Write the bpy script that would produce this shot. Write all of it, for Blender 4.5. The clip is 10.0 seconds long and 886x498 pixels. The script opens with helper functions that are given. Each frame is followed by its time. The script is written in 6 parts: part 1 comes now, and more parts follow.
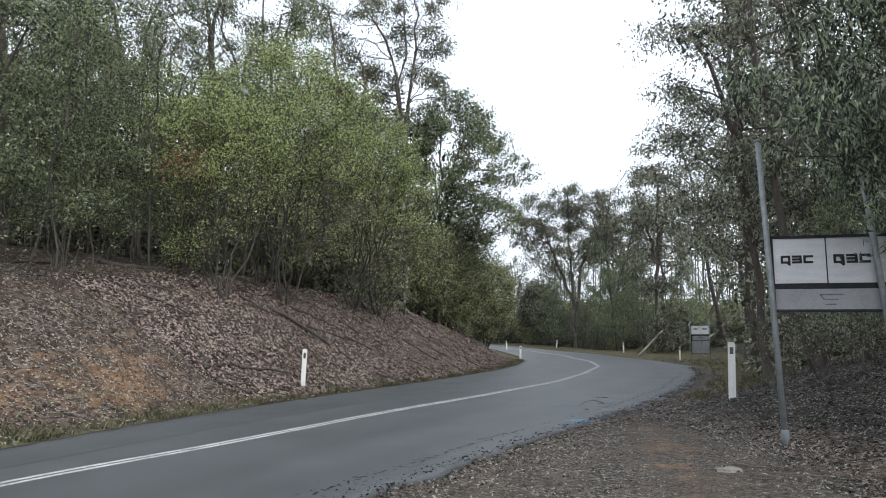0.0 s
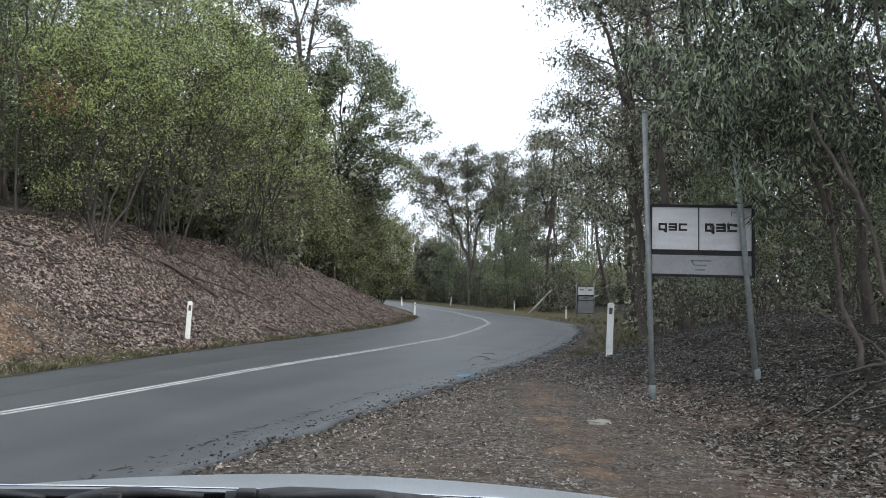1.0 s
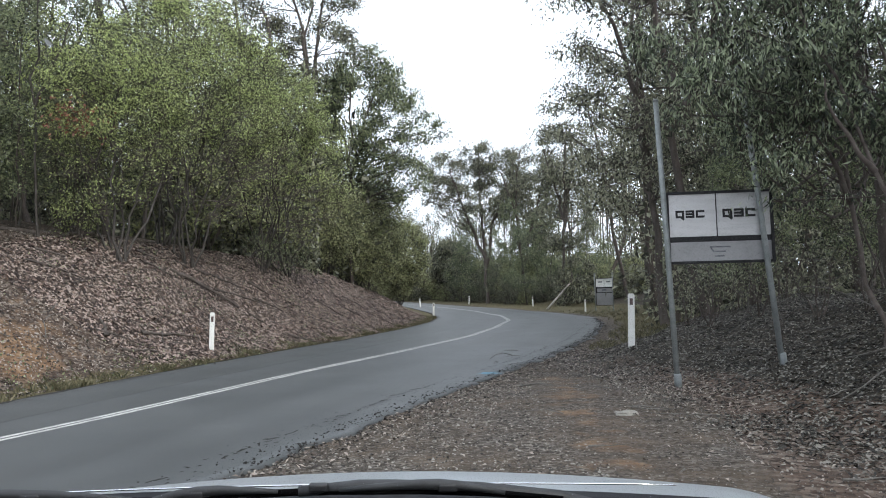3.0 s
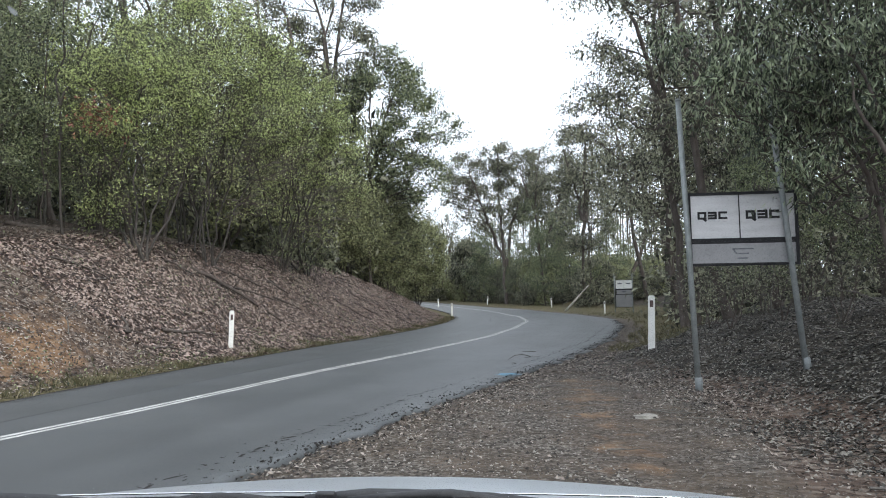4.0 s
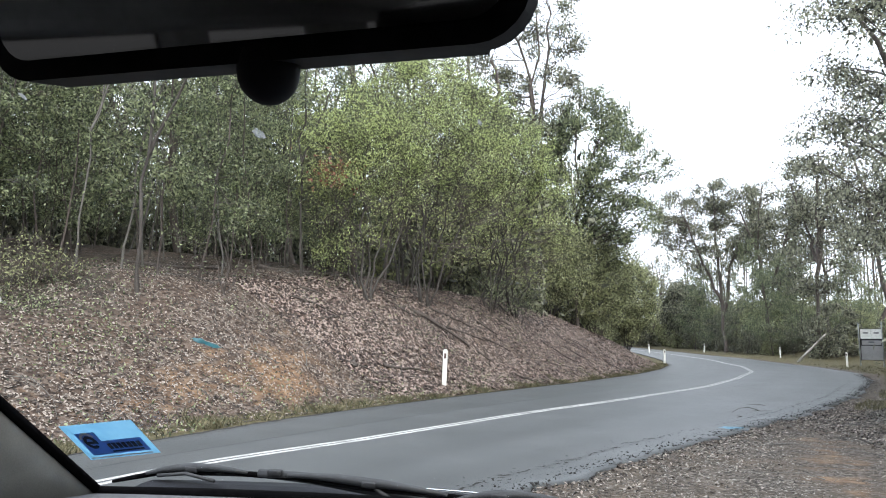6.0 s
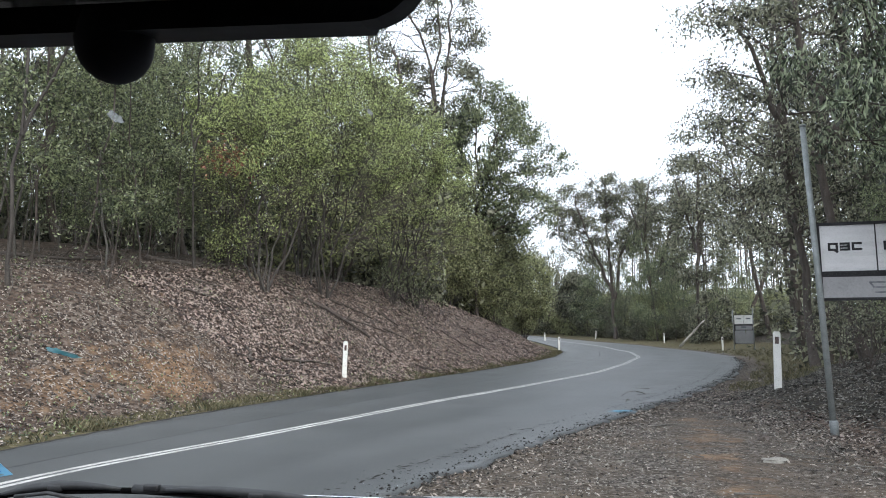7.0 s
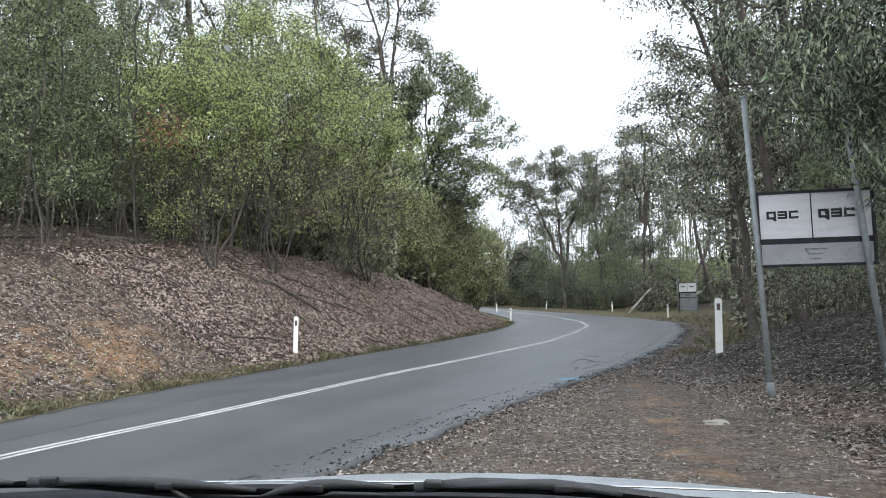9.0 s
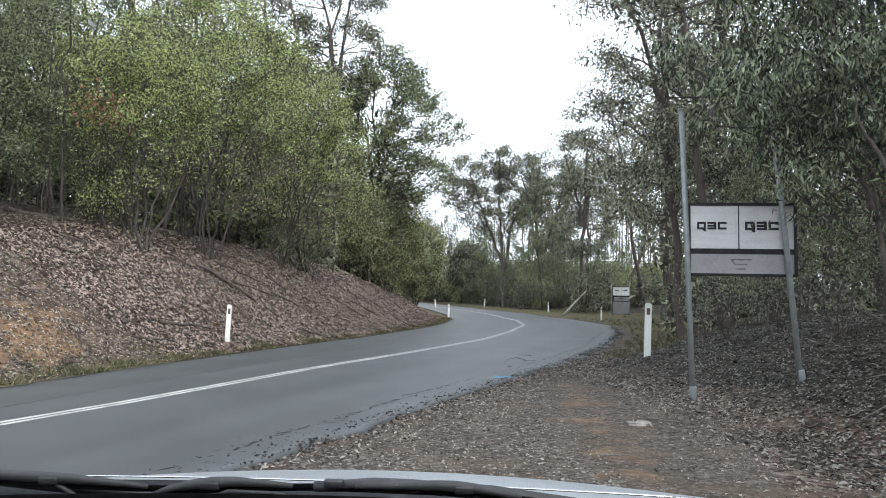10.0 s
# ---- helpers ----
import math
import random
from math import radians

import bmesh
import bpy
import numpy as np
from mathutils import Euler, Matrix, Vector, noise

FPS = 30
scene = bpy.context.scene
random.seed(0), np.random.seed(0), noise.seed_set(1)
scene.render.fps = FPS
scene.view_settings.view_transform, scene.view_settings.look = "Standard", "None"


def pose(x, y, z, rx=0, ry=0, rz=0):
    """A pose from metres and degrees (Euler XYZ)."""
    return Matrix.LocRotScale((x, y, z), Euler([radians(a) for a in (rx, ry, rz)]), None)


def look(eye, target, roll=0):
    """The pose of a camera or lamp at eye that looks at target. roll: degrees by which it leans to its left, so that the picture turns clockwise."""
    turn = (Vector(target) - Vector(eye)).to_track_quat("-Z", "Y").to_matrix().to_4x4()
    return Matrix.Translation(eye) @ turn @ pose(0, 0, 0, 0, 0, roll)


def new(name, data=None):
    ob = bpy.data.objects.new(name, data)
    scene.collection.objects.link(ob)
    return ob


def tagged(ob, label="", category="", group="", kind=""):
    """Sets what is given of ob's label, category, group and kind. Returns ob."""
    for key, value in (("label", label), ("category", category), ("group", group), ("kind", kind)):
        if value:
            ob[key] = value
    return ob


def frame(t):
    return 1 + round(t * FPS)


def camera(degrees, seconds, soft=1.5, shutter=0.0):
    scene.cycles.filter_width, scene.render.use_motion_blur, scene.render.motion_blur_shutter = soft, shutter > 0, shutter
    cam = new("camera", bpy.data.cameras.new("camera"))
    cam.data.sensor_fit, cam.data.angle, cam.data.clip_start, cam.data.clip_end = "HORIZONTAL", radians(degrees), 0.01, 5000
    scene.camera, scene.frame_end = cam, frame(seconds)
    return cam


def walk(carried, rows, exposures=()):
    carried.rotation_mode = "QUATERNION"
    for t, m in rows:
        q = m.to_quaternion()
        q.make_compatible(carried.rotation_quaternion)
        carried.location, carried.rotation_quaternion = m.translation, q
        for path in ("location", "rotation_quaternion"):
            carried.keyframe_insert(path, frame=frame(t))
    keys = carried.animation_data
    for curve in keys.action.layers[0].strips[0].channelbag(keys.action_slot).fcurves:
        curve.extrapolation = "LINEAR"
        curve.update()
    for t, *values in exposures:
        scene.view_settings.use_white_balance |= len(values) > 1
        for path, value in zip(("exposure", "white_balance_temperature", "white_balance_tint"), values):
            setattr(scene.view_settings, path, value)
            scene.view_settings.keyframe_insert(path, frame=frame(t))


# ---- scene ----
cam = camera(66.23, 10.0, soft=1.0)
PATH = [
    (0, (-0.1223, -0.2164, 1.2575), (-0.1230, 1.7654, 1.5271), 0.37),
    (0.1, (-0.1172, -0.2172, 1.2519), (-0.1486, 1.7627, 1.5328), 1.86),
    (0.2, (-0.1120, -0.2181, 1.2462), (-0.1631, 1.7684, 1.4727), 2.22),
    (0.3, (-0.1069, -0.2189, 1.2406), (-0.1589, 1.7740, 1.4001), 2.52),
    (0.4, (-0.1043, -0.2254, 1.2436), (-0.0686, 1.7674, 1.4098), 3.34),
    (0.5, (-0.1017, -0.2319, 1.2466), (-0.0906, 1.7583, 1.4443), 3.55),
    (0.6, (-0.0948, -0.2039, 1.2518), (0.0419, 1.7829, 1.4367), 2.65),
    (0.7, (-0.0879, -0.1758, 1.2570), (0.1062, 1.8051, 1.4531), 1.83),
    (0.8, (-0.0726, -0.1801, 1.2580), (0.1359, 1.7989, 1.4583), 1.46),
    (0.9, (-0.0573, -0.1845, 1.2591), (0.1889, 1.7916, 1.4455), 1.31),
    (1, (-0.0420, -0.1888, 1.2601), (0.2564, 1.7833, 1.4075), 1.60),
    (1.1, (-0.0473, -0.2008, 1.2628), (0.3463, 1.7544, 1.4120), 2.15),
    (1.2, (-0.0526, -0.2129, 1.2654), (0.2980, 1.7512, 1.4054), 1.64),
    (1.3, (-0.0578, -0.2249, 1.2681), (0.3482, 1.7300, 1.3835), 1.02),
    (1.4, (-0.0631, -0.2370, 1.2707), (0.2874, 1.7287, 1.3855), 0.65),
    (1.5, (-0.0684, -0.2490, 1.2734), (0.2312, 1.7207, 1.4487), -0.57),
    (1.7, (-0.0674, -0.2301, 1.2732), (0.2891, 1.7319, 1.4264), -0.74),
    (2, (-0.0660, -0.2018, 1.2730), (0.2289, 1.7677, 1.4584), -0.76),
    (2.2, (-0.0664, -0.1991, 1.2715), (0.2206, 1.7734, 1.4362), -0.77),
    (2.5, (-0.0671, -0.1950, 1.2692), (0.2307, 1.7768, 1.4215), -0.90),
    (2.7, (-0.0826, -0.2137, 1.2607), (0.1835, 1.7631, 1.4065), -1.29),
    (3.8, (-0.0821, -0.2244, 1.2560), (0.1583, 1.7556, 1.4034), -1.19),
    (4, (-0.0740, -0.1849, 1.2583), (0.1255, 1.7996, 1.4060), -0.74),
    (4.2, (-0.0965, -0.2083, 1.2526), (0.0123, 1.7831, 1.4027), 0.09),
    (4.3, (-0.1077, -0.2200, 1.2497), (-0.0490, 1.7733, 1.4030), -0.13),
    (4.4, (-0.1190, -0.2317, 1.2469), (-0.2298, 1.7590, 1.4041), 0.60),
    (4.5, (-0.1309, -0.2454, 1.2448), (-0.2564, 1.7441, 1.4062), 0.57),
    (4.6, (-0.1372, -0.2557, 1.2408), (-0.4118, 1.7180, 1.4119), 0.74),
    (4.7, (-0.1435, -0.2660, 1.2368), (-0.5304, 1.6858, 1.4387), 0.91),
    (4.8, (-0.1463, -0.2757, 1.2346), (-0.5815, 1.6590, 1.4946), 0.98),
    (4.9, (-0.1491, -0.2854, 1.2323), (-0.5798, 1.6561, 1.4441), 1.05),
    (5, (-0.1519, -0.2951, 1.2301), (-0.6074, 1.6411, 1.4385), 1.12),
    (5.2, (-0.1563, -0.3095, 1.2317), (-0.6353, 1.6210, 1.4404), 1.89),
    (5.5, (-0.1630, -0.3312, 1.2341), (-0.7025, 1.5776, 1.4895), 1.32),
    (5.7, (-0.1608, -0.3213, 1.2368), (-0.6577, 1.5990, 1.4928), 1.16),
    (5.8, (-0.1596, -0.3164, 1.2382), (-0.6087, 1.6136, 1.5096), 1.08),
    (6, (-0.1574, -0.3065, 1.2409), (-0.5525, 1.6353, 1.5116), 0.92),
    (6.1, (-0.1598, -0.2912, 1.2483), (-0.5316, 1.6574, 1.5029), 0.60),
    (6.2, (-0.1622, -0.2759, 1.2558), (-0.4327, 1.6879, 1.5206), 0.27),
    (7.3, (-0.1501, -0.2674, 1.2477), (-0.2543, 1.7183, 1.4624), -0.05),
    (7.4, (-0.1474, -0.2583, 1.2454), (-0.2607, 1.7287, 1.4421), 0.12),
    (7.5, (-0.1446, -0.2493, 1.2431), (-0.2526, 1.7382, 1.4383), 0.29),
    (7.7, (-0.1432, -0.2502, 1.2422), (-0.2527, 1.7391, 1.4179), 0.31),
    (8, (-0.1411, -0.2515, 1.2409), (-0.2348, 1.7393, 1.4072), 0.33),
    (8.2, (-0.1408, -0.2485, 1.2412), (-0.2334, 1.7433, 1.3960), 0.36),
    (8.5, (-0.1403, -0.2440, 1.2416), (-0.2184, 1.7474, 1.4102), 0.41),
    (8.7, (-0.1330, -0.2345, 1.2458), (-0.2038, 1.7574, 1.4111), -0.22),
    (8.8, (-0.1294, -0.2298, 1.2478), (-0.1299, 1.7628, 1.4202), -0.54),
    (9, (-0.1221, -0.2203, 1.2520), (-0.0900, 1.7726, 1.4176), -1.17),
    (9.2, (-0.1148, -0.2227, 1.2523), (-0.0430, 1.7710, 1.3948), -0.99),
    (9.3, (-0.1111, -0.2238, 1.2524), (-0.0213, 1.7690, 1.3953), -0.90),
    (9.5, (-0.1038, -0.2262, 1.2527), (-0.0166, 1.7660, 1.4061), -0.72),
    (9.7, (-0.0984, -0.2210, 1.2541), (0.0404, 1.7692, 1.3949), 0.03),
    (10, (-0.0904, -0.2133, 1.2561), (0.1129, 1.7706, 1.4070), 1.15),
]
walk(cam, [(t, look(eye, target, roll)) for t, eye, target, roll in PATH],
     [(0, -0.3), (0.5, -0.35), (1, -0.23), (1.5, -0.12), (2.0, -0.18), (2.5, -0.16), (4, -0.03), (4.5, 0.0), (5, 0.31), (5.5, 0.5), (6, 0.53), (6.2, 0.44), (7.5, -0.02), (8.5, 0.07), (9, 0.2), (10, 0.14)])

# ---- light: a bright overcast sky and a broad, weak sun ----
world = bpy.data.worlds.new("overcast_sky")
scene.world = world
world.use_nodes = True
wn, wl = world.node_tree.nodes, world.node_tree.links
wn.clear()
sky = wn.new("ShaderNodeTexSky")
sky.sky_type, sky.sun_disc = "NISHITA", False
sky.sun_elevation, sky.sun_rotation = radians(43), radians(154)
sky.dust_density, sky.air_density = 6.0, 1.0
sky_bg, veil_bg = wn.new("ShaderNodeBackground"), wn.new("ShaderNodeBackground")
sky_bg.inputs["Strength"].default_value = 0.04
veil_bg.inputs["Color"].default_value = (0.94, 1.0, 1.13, 1)
veil_bg.inputs["Strength"].default_value = 1.75
sky_sum, w_out = wn.new("ShaderNodeAddShader"), wn.new("ShaderNodeOutputWorld")
wl.new(sky.outputs[0], sky_bg.inputs["Color"])
wl.new(sky_bg.outputs[0], sky_sum.inputs[0])
wl.new(veil_bg.outputs[0], sky_sum.inputs[1])
wl.new(sky_sum.outputs[0], w_out.inputs["Surface"])

sun_data = bpy.data.lights.new("sun", "SUN")
sun_data.energy, sun_data.angle, sun_data.color = 2.1, radians(28), (1.0, 0.98, 0.94)
sun = new("sun", sun_data)
sun.matrix_world = look((0, 0, 60), (-28, 58, 0))


# ---- materials ----
def material(name, tones, scale=8.0, rough=0.8, bump=0.3, metal=0.0, fine=60.0, random="", spread=0.0, translucent=0.0, stretch=None, distance=0.02):
    """tones: colours from dark to light, laid by a coarse and a fine noise; random: 'island' or 'object' shifts the tone piece by piece."""
    m = bpy.data.materials.new(name)
    m.use_nodes = True
    n, l = m.node_tree.nodes, m.node_tree.links
    bsdf = n["Principled BSDF"]
    coord = n.new("ShaderNodeTexCoord")
    vec = coord.outputs["Object"]
    if stretch:
        mp = n.new("ShaderNodeMapping")
        mp.inputs["Scale"].default_value = stretch
        l.new(vec, mp.inputs["Vector"])
        vec = mp.outputs[0]
    coarse, grain = n.new("ShaderNodeTexNoise"), n.new("ShaderNodeTexNoise")
    for node, s in ((coarse, scale), (grain, fine)):
        node.inputs["Scale"].default_value = s
        node.inputs["Detail"].default_value = 4.0
        l.new(vec, node.inputs["Vector"])
    mix = n.new("ShaderNodeMath")
    mix.operation = "MULTIPLY_ADD"
    mix.inputs[1].default_value = 0.45
    l.new(grain.outputs["Fac"], mix.inputs[0])
    half = n.new("ShaderNodeMath")
    half.operation = "MULTIPLY"
    half.inputs[1].default_value = 0.55
    l.new(coarse.outputs["Fac"], half.inputs[0])
    l.new(half.outputs[0], mix.inputs[2])
    fac = mix.outputs[0]
    if random:
        src = n.new("ShaderNodeNewGeometry").outputs["Random Per Island"] if random == "island" else n.new("ShaderNodeObjectInfo").outputs["Random"]
        shift = n.new("ShaderNodeMath")
        shift.operation = "MULTIPLY_ADD"
        shift.inputs[1].default_value = spread
        l.new(src, shift.inputs[0])
        low = n.new("ShaderNodeMath")
        low.operation = "SUBTRACT"
        low.inputs[1].default_value = spread / 2
        l.new(fac, low.inputs[0])
        l.new(low.outputs[0], shift.inputs[2])
        fac = shift.outputs[0]
    ramp = n.new("ShaderNodeValToRGB")
    ramp.color_ramp.elements[0].position, ramp.color_ramp.elements[1].position = 0.3, 0.7
    while len(ramp.color_ramp.elements) < len(tones):
        ramp.color_ramp.elements.new(0.5)
    for k, (e, c) in enumerate(zip(ramp.color_ramp.elements, tones)):
        e.position, e.color = 0.3 + 0.4 * k / max(1, len(tones) - 1), (*c, 1)
    l.new(fac, ramp.inputs[0])
    l.new(ramp.outputs[0], bsdf.inputs["Base Color"])
    bsdf.inputs["Roughness"].default_value, bsdf.inputs["Metallic"].default_value = rough, metal
    if bump:
        b = n.new("ShaderNodeBump")
        b.inputs["Strength"].default_value, b.inputs["Distance"].default_value = bump, distance
        l.new(mix.outputs[0], b.inputs["Height"])
        l.new(b.outputs[0], bsdf.inputs["Normal"])
    if translucent:
        tr, ms = n.new("ShaderNodeBsdfTranslucent"), n.new("ShaderNodeMixShader")
        ms.inputs[0].default_value = translucent
        l.new(ramp.outputs[0], tr.inputs["Color"])
        l.new(bsdf.outputs[0], ms.inputs[1])
        l.new(tr.outputs[0], ms.inputs[2])
        l.new(ms.outputs[0], n["Material Output"].inputs["Surface"])
    return m


LEAF_WATTLE = material("wattle_leaf", [(0.057, 0.065, 0.037), (0.266, 0.298, 0.152), (0.61, 0.71, 0.3)], 1.1, 0.42, 0, fine=4.5, random="island", spread=0.78, translucent=0.5)
LEAF_GUM = material("gum_leaf", [(0.034, 0.037, 0.027), (0.14, 0.146, 0.1), (0.34, 0.35, 0.245)], 0.9, 0.38, 0, fine=3, random="island", spread=0.65, translucent=0.4)
LEAF_BUSH = material("bush_leaf", [(0.085, 0.092, 0.057), (0.255, 0.272, 0.15), (0.48, 0.51, 0.27)], 0.9, 0.46, 0, fine=3.5, random="island", spread=0.8, translucent=0.55)
LEAF_GREEN = material("sapling_leaf", [(0.04, 0.053, 0.033), (0.147, 0.177, 0.1), (0.36, 0.41, 0.225)], 0.8, 0.4, 0, fine=3.5, random="island", spread=0.6, translucent=0.42)
LEAF_NEAR = material("long_gum_leaf", [(0.02, 0.03, 0.018), (0.09, 0.118, 0.068), (0.36, 0.42, 0.27)], 1.6, 0.32, 0, fine=6, random="island", spread=0.7, translucent=0.32)
COWL_BLACK = material("matt_black_plastic", [(0.014, 0.015, 0.018), (0.019, 0.0205, 0.025), (0.026, 0.028, 0.033)], 40, 0.7, 0.1, distance=0.001)
COWL_BLACK.node_tree.nodes["Principled BSDF"].inputs["Specular IOR Level"].default_value = 0.15
LEAF_RED = material("red_leaf", [(0.16, 0.06, 0.04), (0.25, 0.1, 0.06), (0.32, 0.17, 0.09)], 1.0, 0.6, 0, random="island", spread=0.4, translucent=0.2)
BARK_DARK = material("dark_bark", [(0.035, 0.028, 0.024), (0.08, 0.066, 0.058), (0.14, 0.12, 0.105)], 3, 0.9, 0.6, stretch=(3, 3, 0.6))
BARK_PALE = material("pale_bark", [(0.055, 0.051, 0.045), (0.115, 0.108, 0.097), (0.21, 0.2, 0.18)], 3, 0.85, 0.4, stretch=(2, 2, 0.5))
BARK_GREY = material("grey_twig_bark", [(0.042, 0.034, 0.03), (0.108, 0.09, 0.079), (0.21, 0.182, 0.163)], 1.5, 0.9, 0.4, fine=9)
LITTER = material("fallen_leaf", [(0.021, 0.016, 0.014), (0.08, 0.06, 0.05), (0.168, 0.134, 0.113), (0.31, 0.27, 0.235)], 0.9, 0.75, 0, fine=4, random="island", spread=0.95)
LITTER_RED = material("red_brown_fallen_leaf", [(0.025, 0.015, 0.0125), (0.098, 0.063, 0.053), (0.2, 0.14, 0.116), (0.34, 0.272, 0.236)], 0.9, 0.75, 0, fine=4, random="island", spread=0.95)
# grey gum leaves, their tones lowered for the shade under the right-hand trees
LITTER_GREY_SHADED = material("shaded_grey_fallen_leaf", [(0.011, 0.0105, 0.009), (0.026, 0.0245, 0.02), (0.062, 0.058, 0.049), (0.21, 0.2, 0.175)], 1.2, 0.75, 0, fine=4, random="island", spread=0.85)
DRY_GRASS = material("verge_grass", [(0.05, 0.055, 0.027), (0.11, 0.102, 0.055), (0.21, 0.185, 0.115)], 1.5, 0.8, 0, fine=6, random="island", spread=0.5, translucent=0.2)
STONE = material("gravel_stone", [(0.018, 0.016, 0.014), (0.075, 0.067, 0.058), (0.26, 0.247, 0.222)], 4, 0.9, 0.3, random="island", spread=0.9)
PAINT_WHITE = material("white_paint", [(0.62, 0.62, 0.58), (0.76, 0.76, 0.73), (0.82, 0.82, 0.8)], 6, 0.55, 0.15, fine=80)
LINE_PAINT = material("road_line_paint", [(0.22, 0.22, 0.218), (0.43, 0.43, 0.425), (0.6, 0.6, 0.59)], 3, 0.65, 0.2, fine=40)
GALVANISED = material("galvanised_steel", [(0.164, 0.184, 0.184), (0.230, 0.250, 0.250), (0.295, 0.316, 0.316)], 10, 0.55, 0.1, metal=0.3)
SLEEVE = material("pale_steel_sleeve", [(0.15, 0.17, 0.175), (0.2, 0.222, 0.228), (0.26, 0.282, 0.288)], 12, 0.6, 0.2)
DEAD_WOOD = material("bleached_dead_wood", [(0.2, 0.185, 0.165), (0.34, 0.32, 0.29), (0.48, 0.46, 0.42)], 3, 0.85, 0.4, stretch=(3, 3, 0.6))
STEM_DARK = material("dark_wattle_stem", [(0.024, 0.021, 0.019), (0.056, 0.049, 0.044), (0.11, 0.098, 0.088)], 3, 0.9, 0.5, stretch=(3, 3, 0.6))
BRUSHED = material("brushed_sign_panel", [(0.4, 0.4, 0.405), (0.5, 0.5, 0.505), (0.58, 0.58, 0.585)], 2, 0.45, 0.05, metal=0.35, fine=30, stretch=(1, 1, 6))
SIGN_GREY = material("grey_sign_panel", [(0.2, 0.2, 0.207), (0.26, 0.26, 0.267), (0.31, 0.31, 0.317)], 2, 0.5, 0.05, metal=0.25, fine=30)
BLACK_PAINT = material("black_paint", [(0.012, 0.012, 0.014), (0.02, 0.02, 0.022), (0.035, 0.035, 0.037)], 8, 0.5, 0.1)
BLACK_PAINT.node_tree.nodes["Principled BSDF"].inputs["Specular IOR Level"].default_value = 0.15
INK = material("faded_print", [(0.04, 0.045, 0.055), (0.1, 0.105, 0.12), (0.22, 0.22, 0.23)], 14, 0.6, 0)
REFLECTOR = material("dark_reflector", [(0.05, 0.03, 0.03), (0.09, 0.06, 0.055), (0.13, 0.1, 0.09)], 30, 0.3, 0)
RUBBER = material("black_rubber", [(0.0015, 0.0015, 0.0018), (0.0025, 0.0025, 0.0028), (0.004, 0.004, 0.0044)], 30, 0.85, 0.2, distance=0.002)
RUBBER.node_tree.nodes["Principled BSDF"].inputs["Specular IOR Level"].default_value = 0.02
PLASTIC_BLACK = material("black_plastic", [(0.014, 0.015, 0.017), (0.022, 0.023, 0.026), (0.034, 0.035, 0.038)], 40, 0.5, 0.15, distance=0.001)
WIPER_GREY = material("wiper_plastic", [(0.018, 0.019, 0.021), (0.028, 0.03, 0.033), (0.042, 0.044, 0.048)], 40, 0.6, 0.2, distance=0.001)
PLASTIC_GREY = material("grey_dash_plastic", [(0.088, 0.09, 0.096), (0.112, 0.114, 0.122), (0.138, 0.14, 0.148)], 50, 0.55, 0.3, fine=600, distance=0.0015)
TRIM_BEIGE = material("pillar_trim", [(0.105, 0.103, 0.092), (0.13, 0.128, 0.114), (0.155, 0.15, 0.136)], 30, 0.75, 0.2, fine=500, distance=0.001)
HEADLINER = material("headliner_cloth", [(0.42, 0.42, 0.4), (0.5, 0.5, 0.48), (0.56, 0.56, 0.54)], 60, 0.95, 0.2, fine=500, distance=0.001)
SEAT_CLOTH = material("seat_cloth", [(0.03, 0.03, 0.033), (0.05, 0.05, 0.055), (0.075, 0.075, 0.08)], 40, 0.95, 0.2, fine=400, distance=0.001)
CAR_PAINT = material("silver_car_paint", [(0.42, 0.46, 0.5), (0.47, 0.51, 0.55), (0.52, 0.56, 0.6)], 1.2, 0.28, 0.0, metal=0.45, fine=5)
GLINT_METAL = material("bright_metal", [(0.75, 0.76, 0.78), (0.82, 0.83, 0.85), (0.88, 0.89, 0.9)], 5, 0.18, 0, metal=1.0)
STICKER_BLUE = material("light_blue_label", [(0.36, 0.6, 0.75), (0.42, 0.66, 0.8), (0.48, 0.71, 0.84)], 20, 0.5, 0, translucent=0.8)
STICKER_NAVY = material("navy_label", [(0.2, 0.31, 0.56), (0.24, 0.36, 0.62), (0.28, 0.4, 0.68)], 20, 0.5, 0, translucent=0.7)
BLUE_SPRAY = material("blue_marking_paint", [(0.06, 0.15, 0.22), (0.1, 0.26, 0.36), (0.18, 0.36, 0.46)], 8, 0.7, 0.1)
SMEAR_BLUE = material("blue_green_smear", [(0.14, 0.36, 0.4), (0.25, 0.5, 0.54), (0.5, 0.66, 0.7)], 60, 0.5, 0, translucent=0.5)
RAG_WHITE = material("white_plastic_scrap", [(0.35, 0.35, 0.34), (0.5, 0.5, 0.49), (0.62, 0.62, 0.61)], 10, 0.5, 0.2)
CRACK = material("crack_shadow_dirt", [(0.012, 0.012, 0.012), (0.02, 0.019, 0.018), (0.035, 0.032, 0.03)], 20, 0.95, 0.4)
PALE_ROCK = material("pale_rock", [(0.16, 0.15, 0.13), (0.24, 0.23, 0.205), (0.33, 0.32, 0.29)], 6, 0.85, 0.5)

SMUDGE = material("pale_smudge", [(0.4, 0.42, 0.42), (0.5, 0.52, 0.52), (0.6, 0.62, 0.62)], 200, 0.7, 0, translucent=0.6)
sn, sl = SMUDGE.node_tree.nodes, SMUDGE.node_tree.links
film_mix, see = sn.new("ShaderNodeMixShader"), sn.new("ShaderNodeBsdfTransparent")
film_mix.inputs[0].default_value = 0.4
sl.new(see.outputs[0], film_mix.inputs[1])
sl.new(sn["Material Output"].inputs["Surface"].links[0].from_socket, film_mix.inputs[2])
sl.new(film_mix.outputs[0], sn["Material Output"].inputs["Surface"])

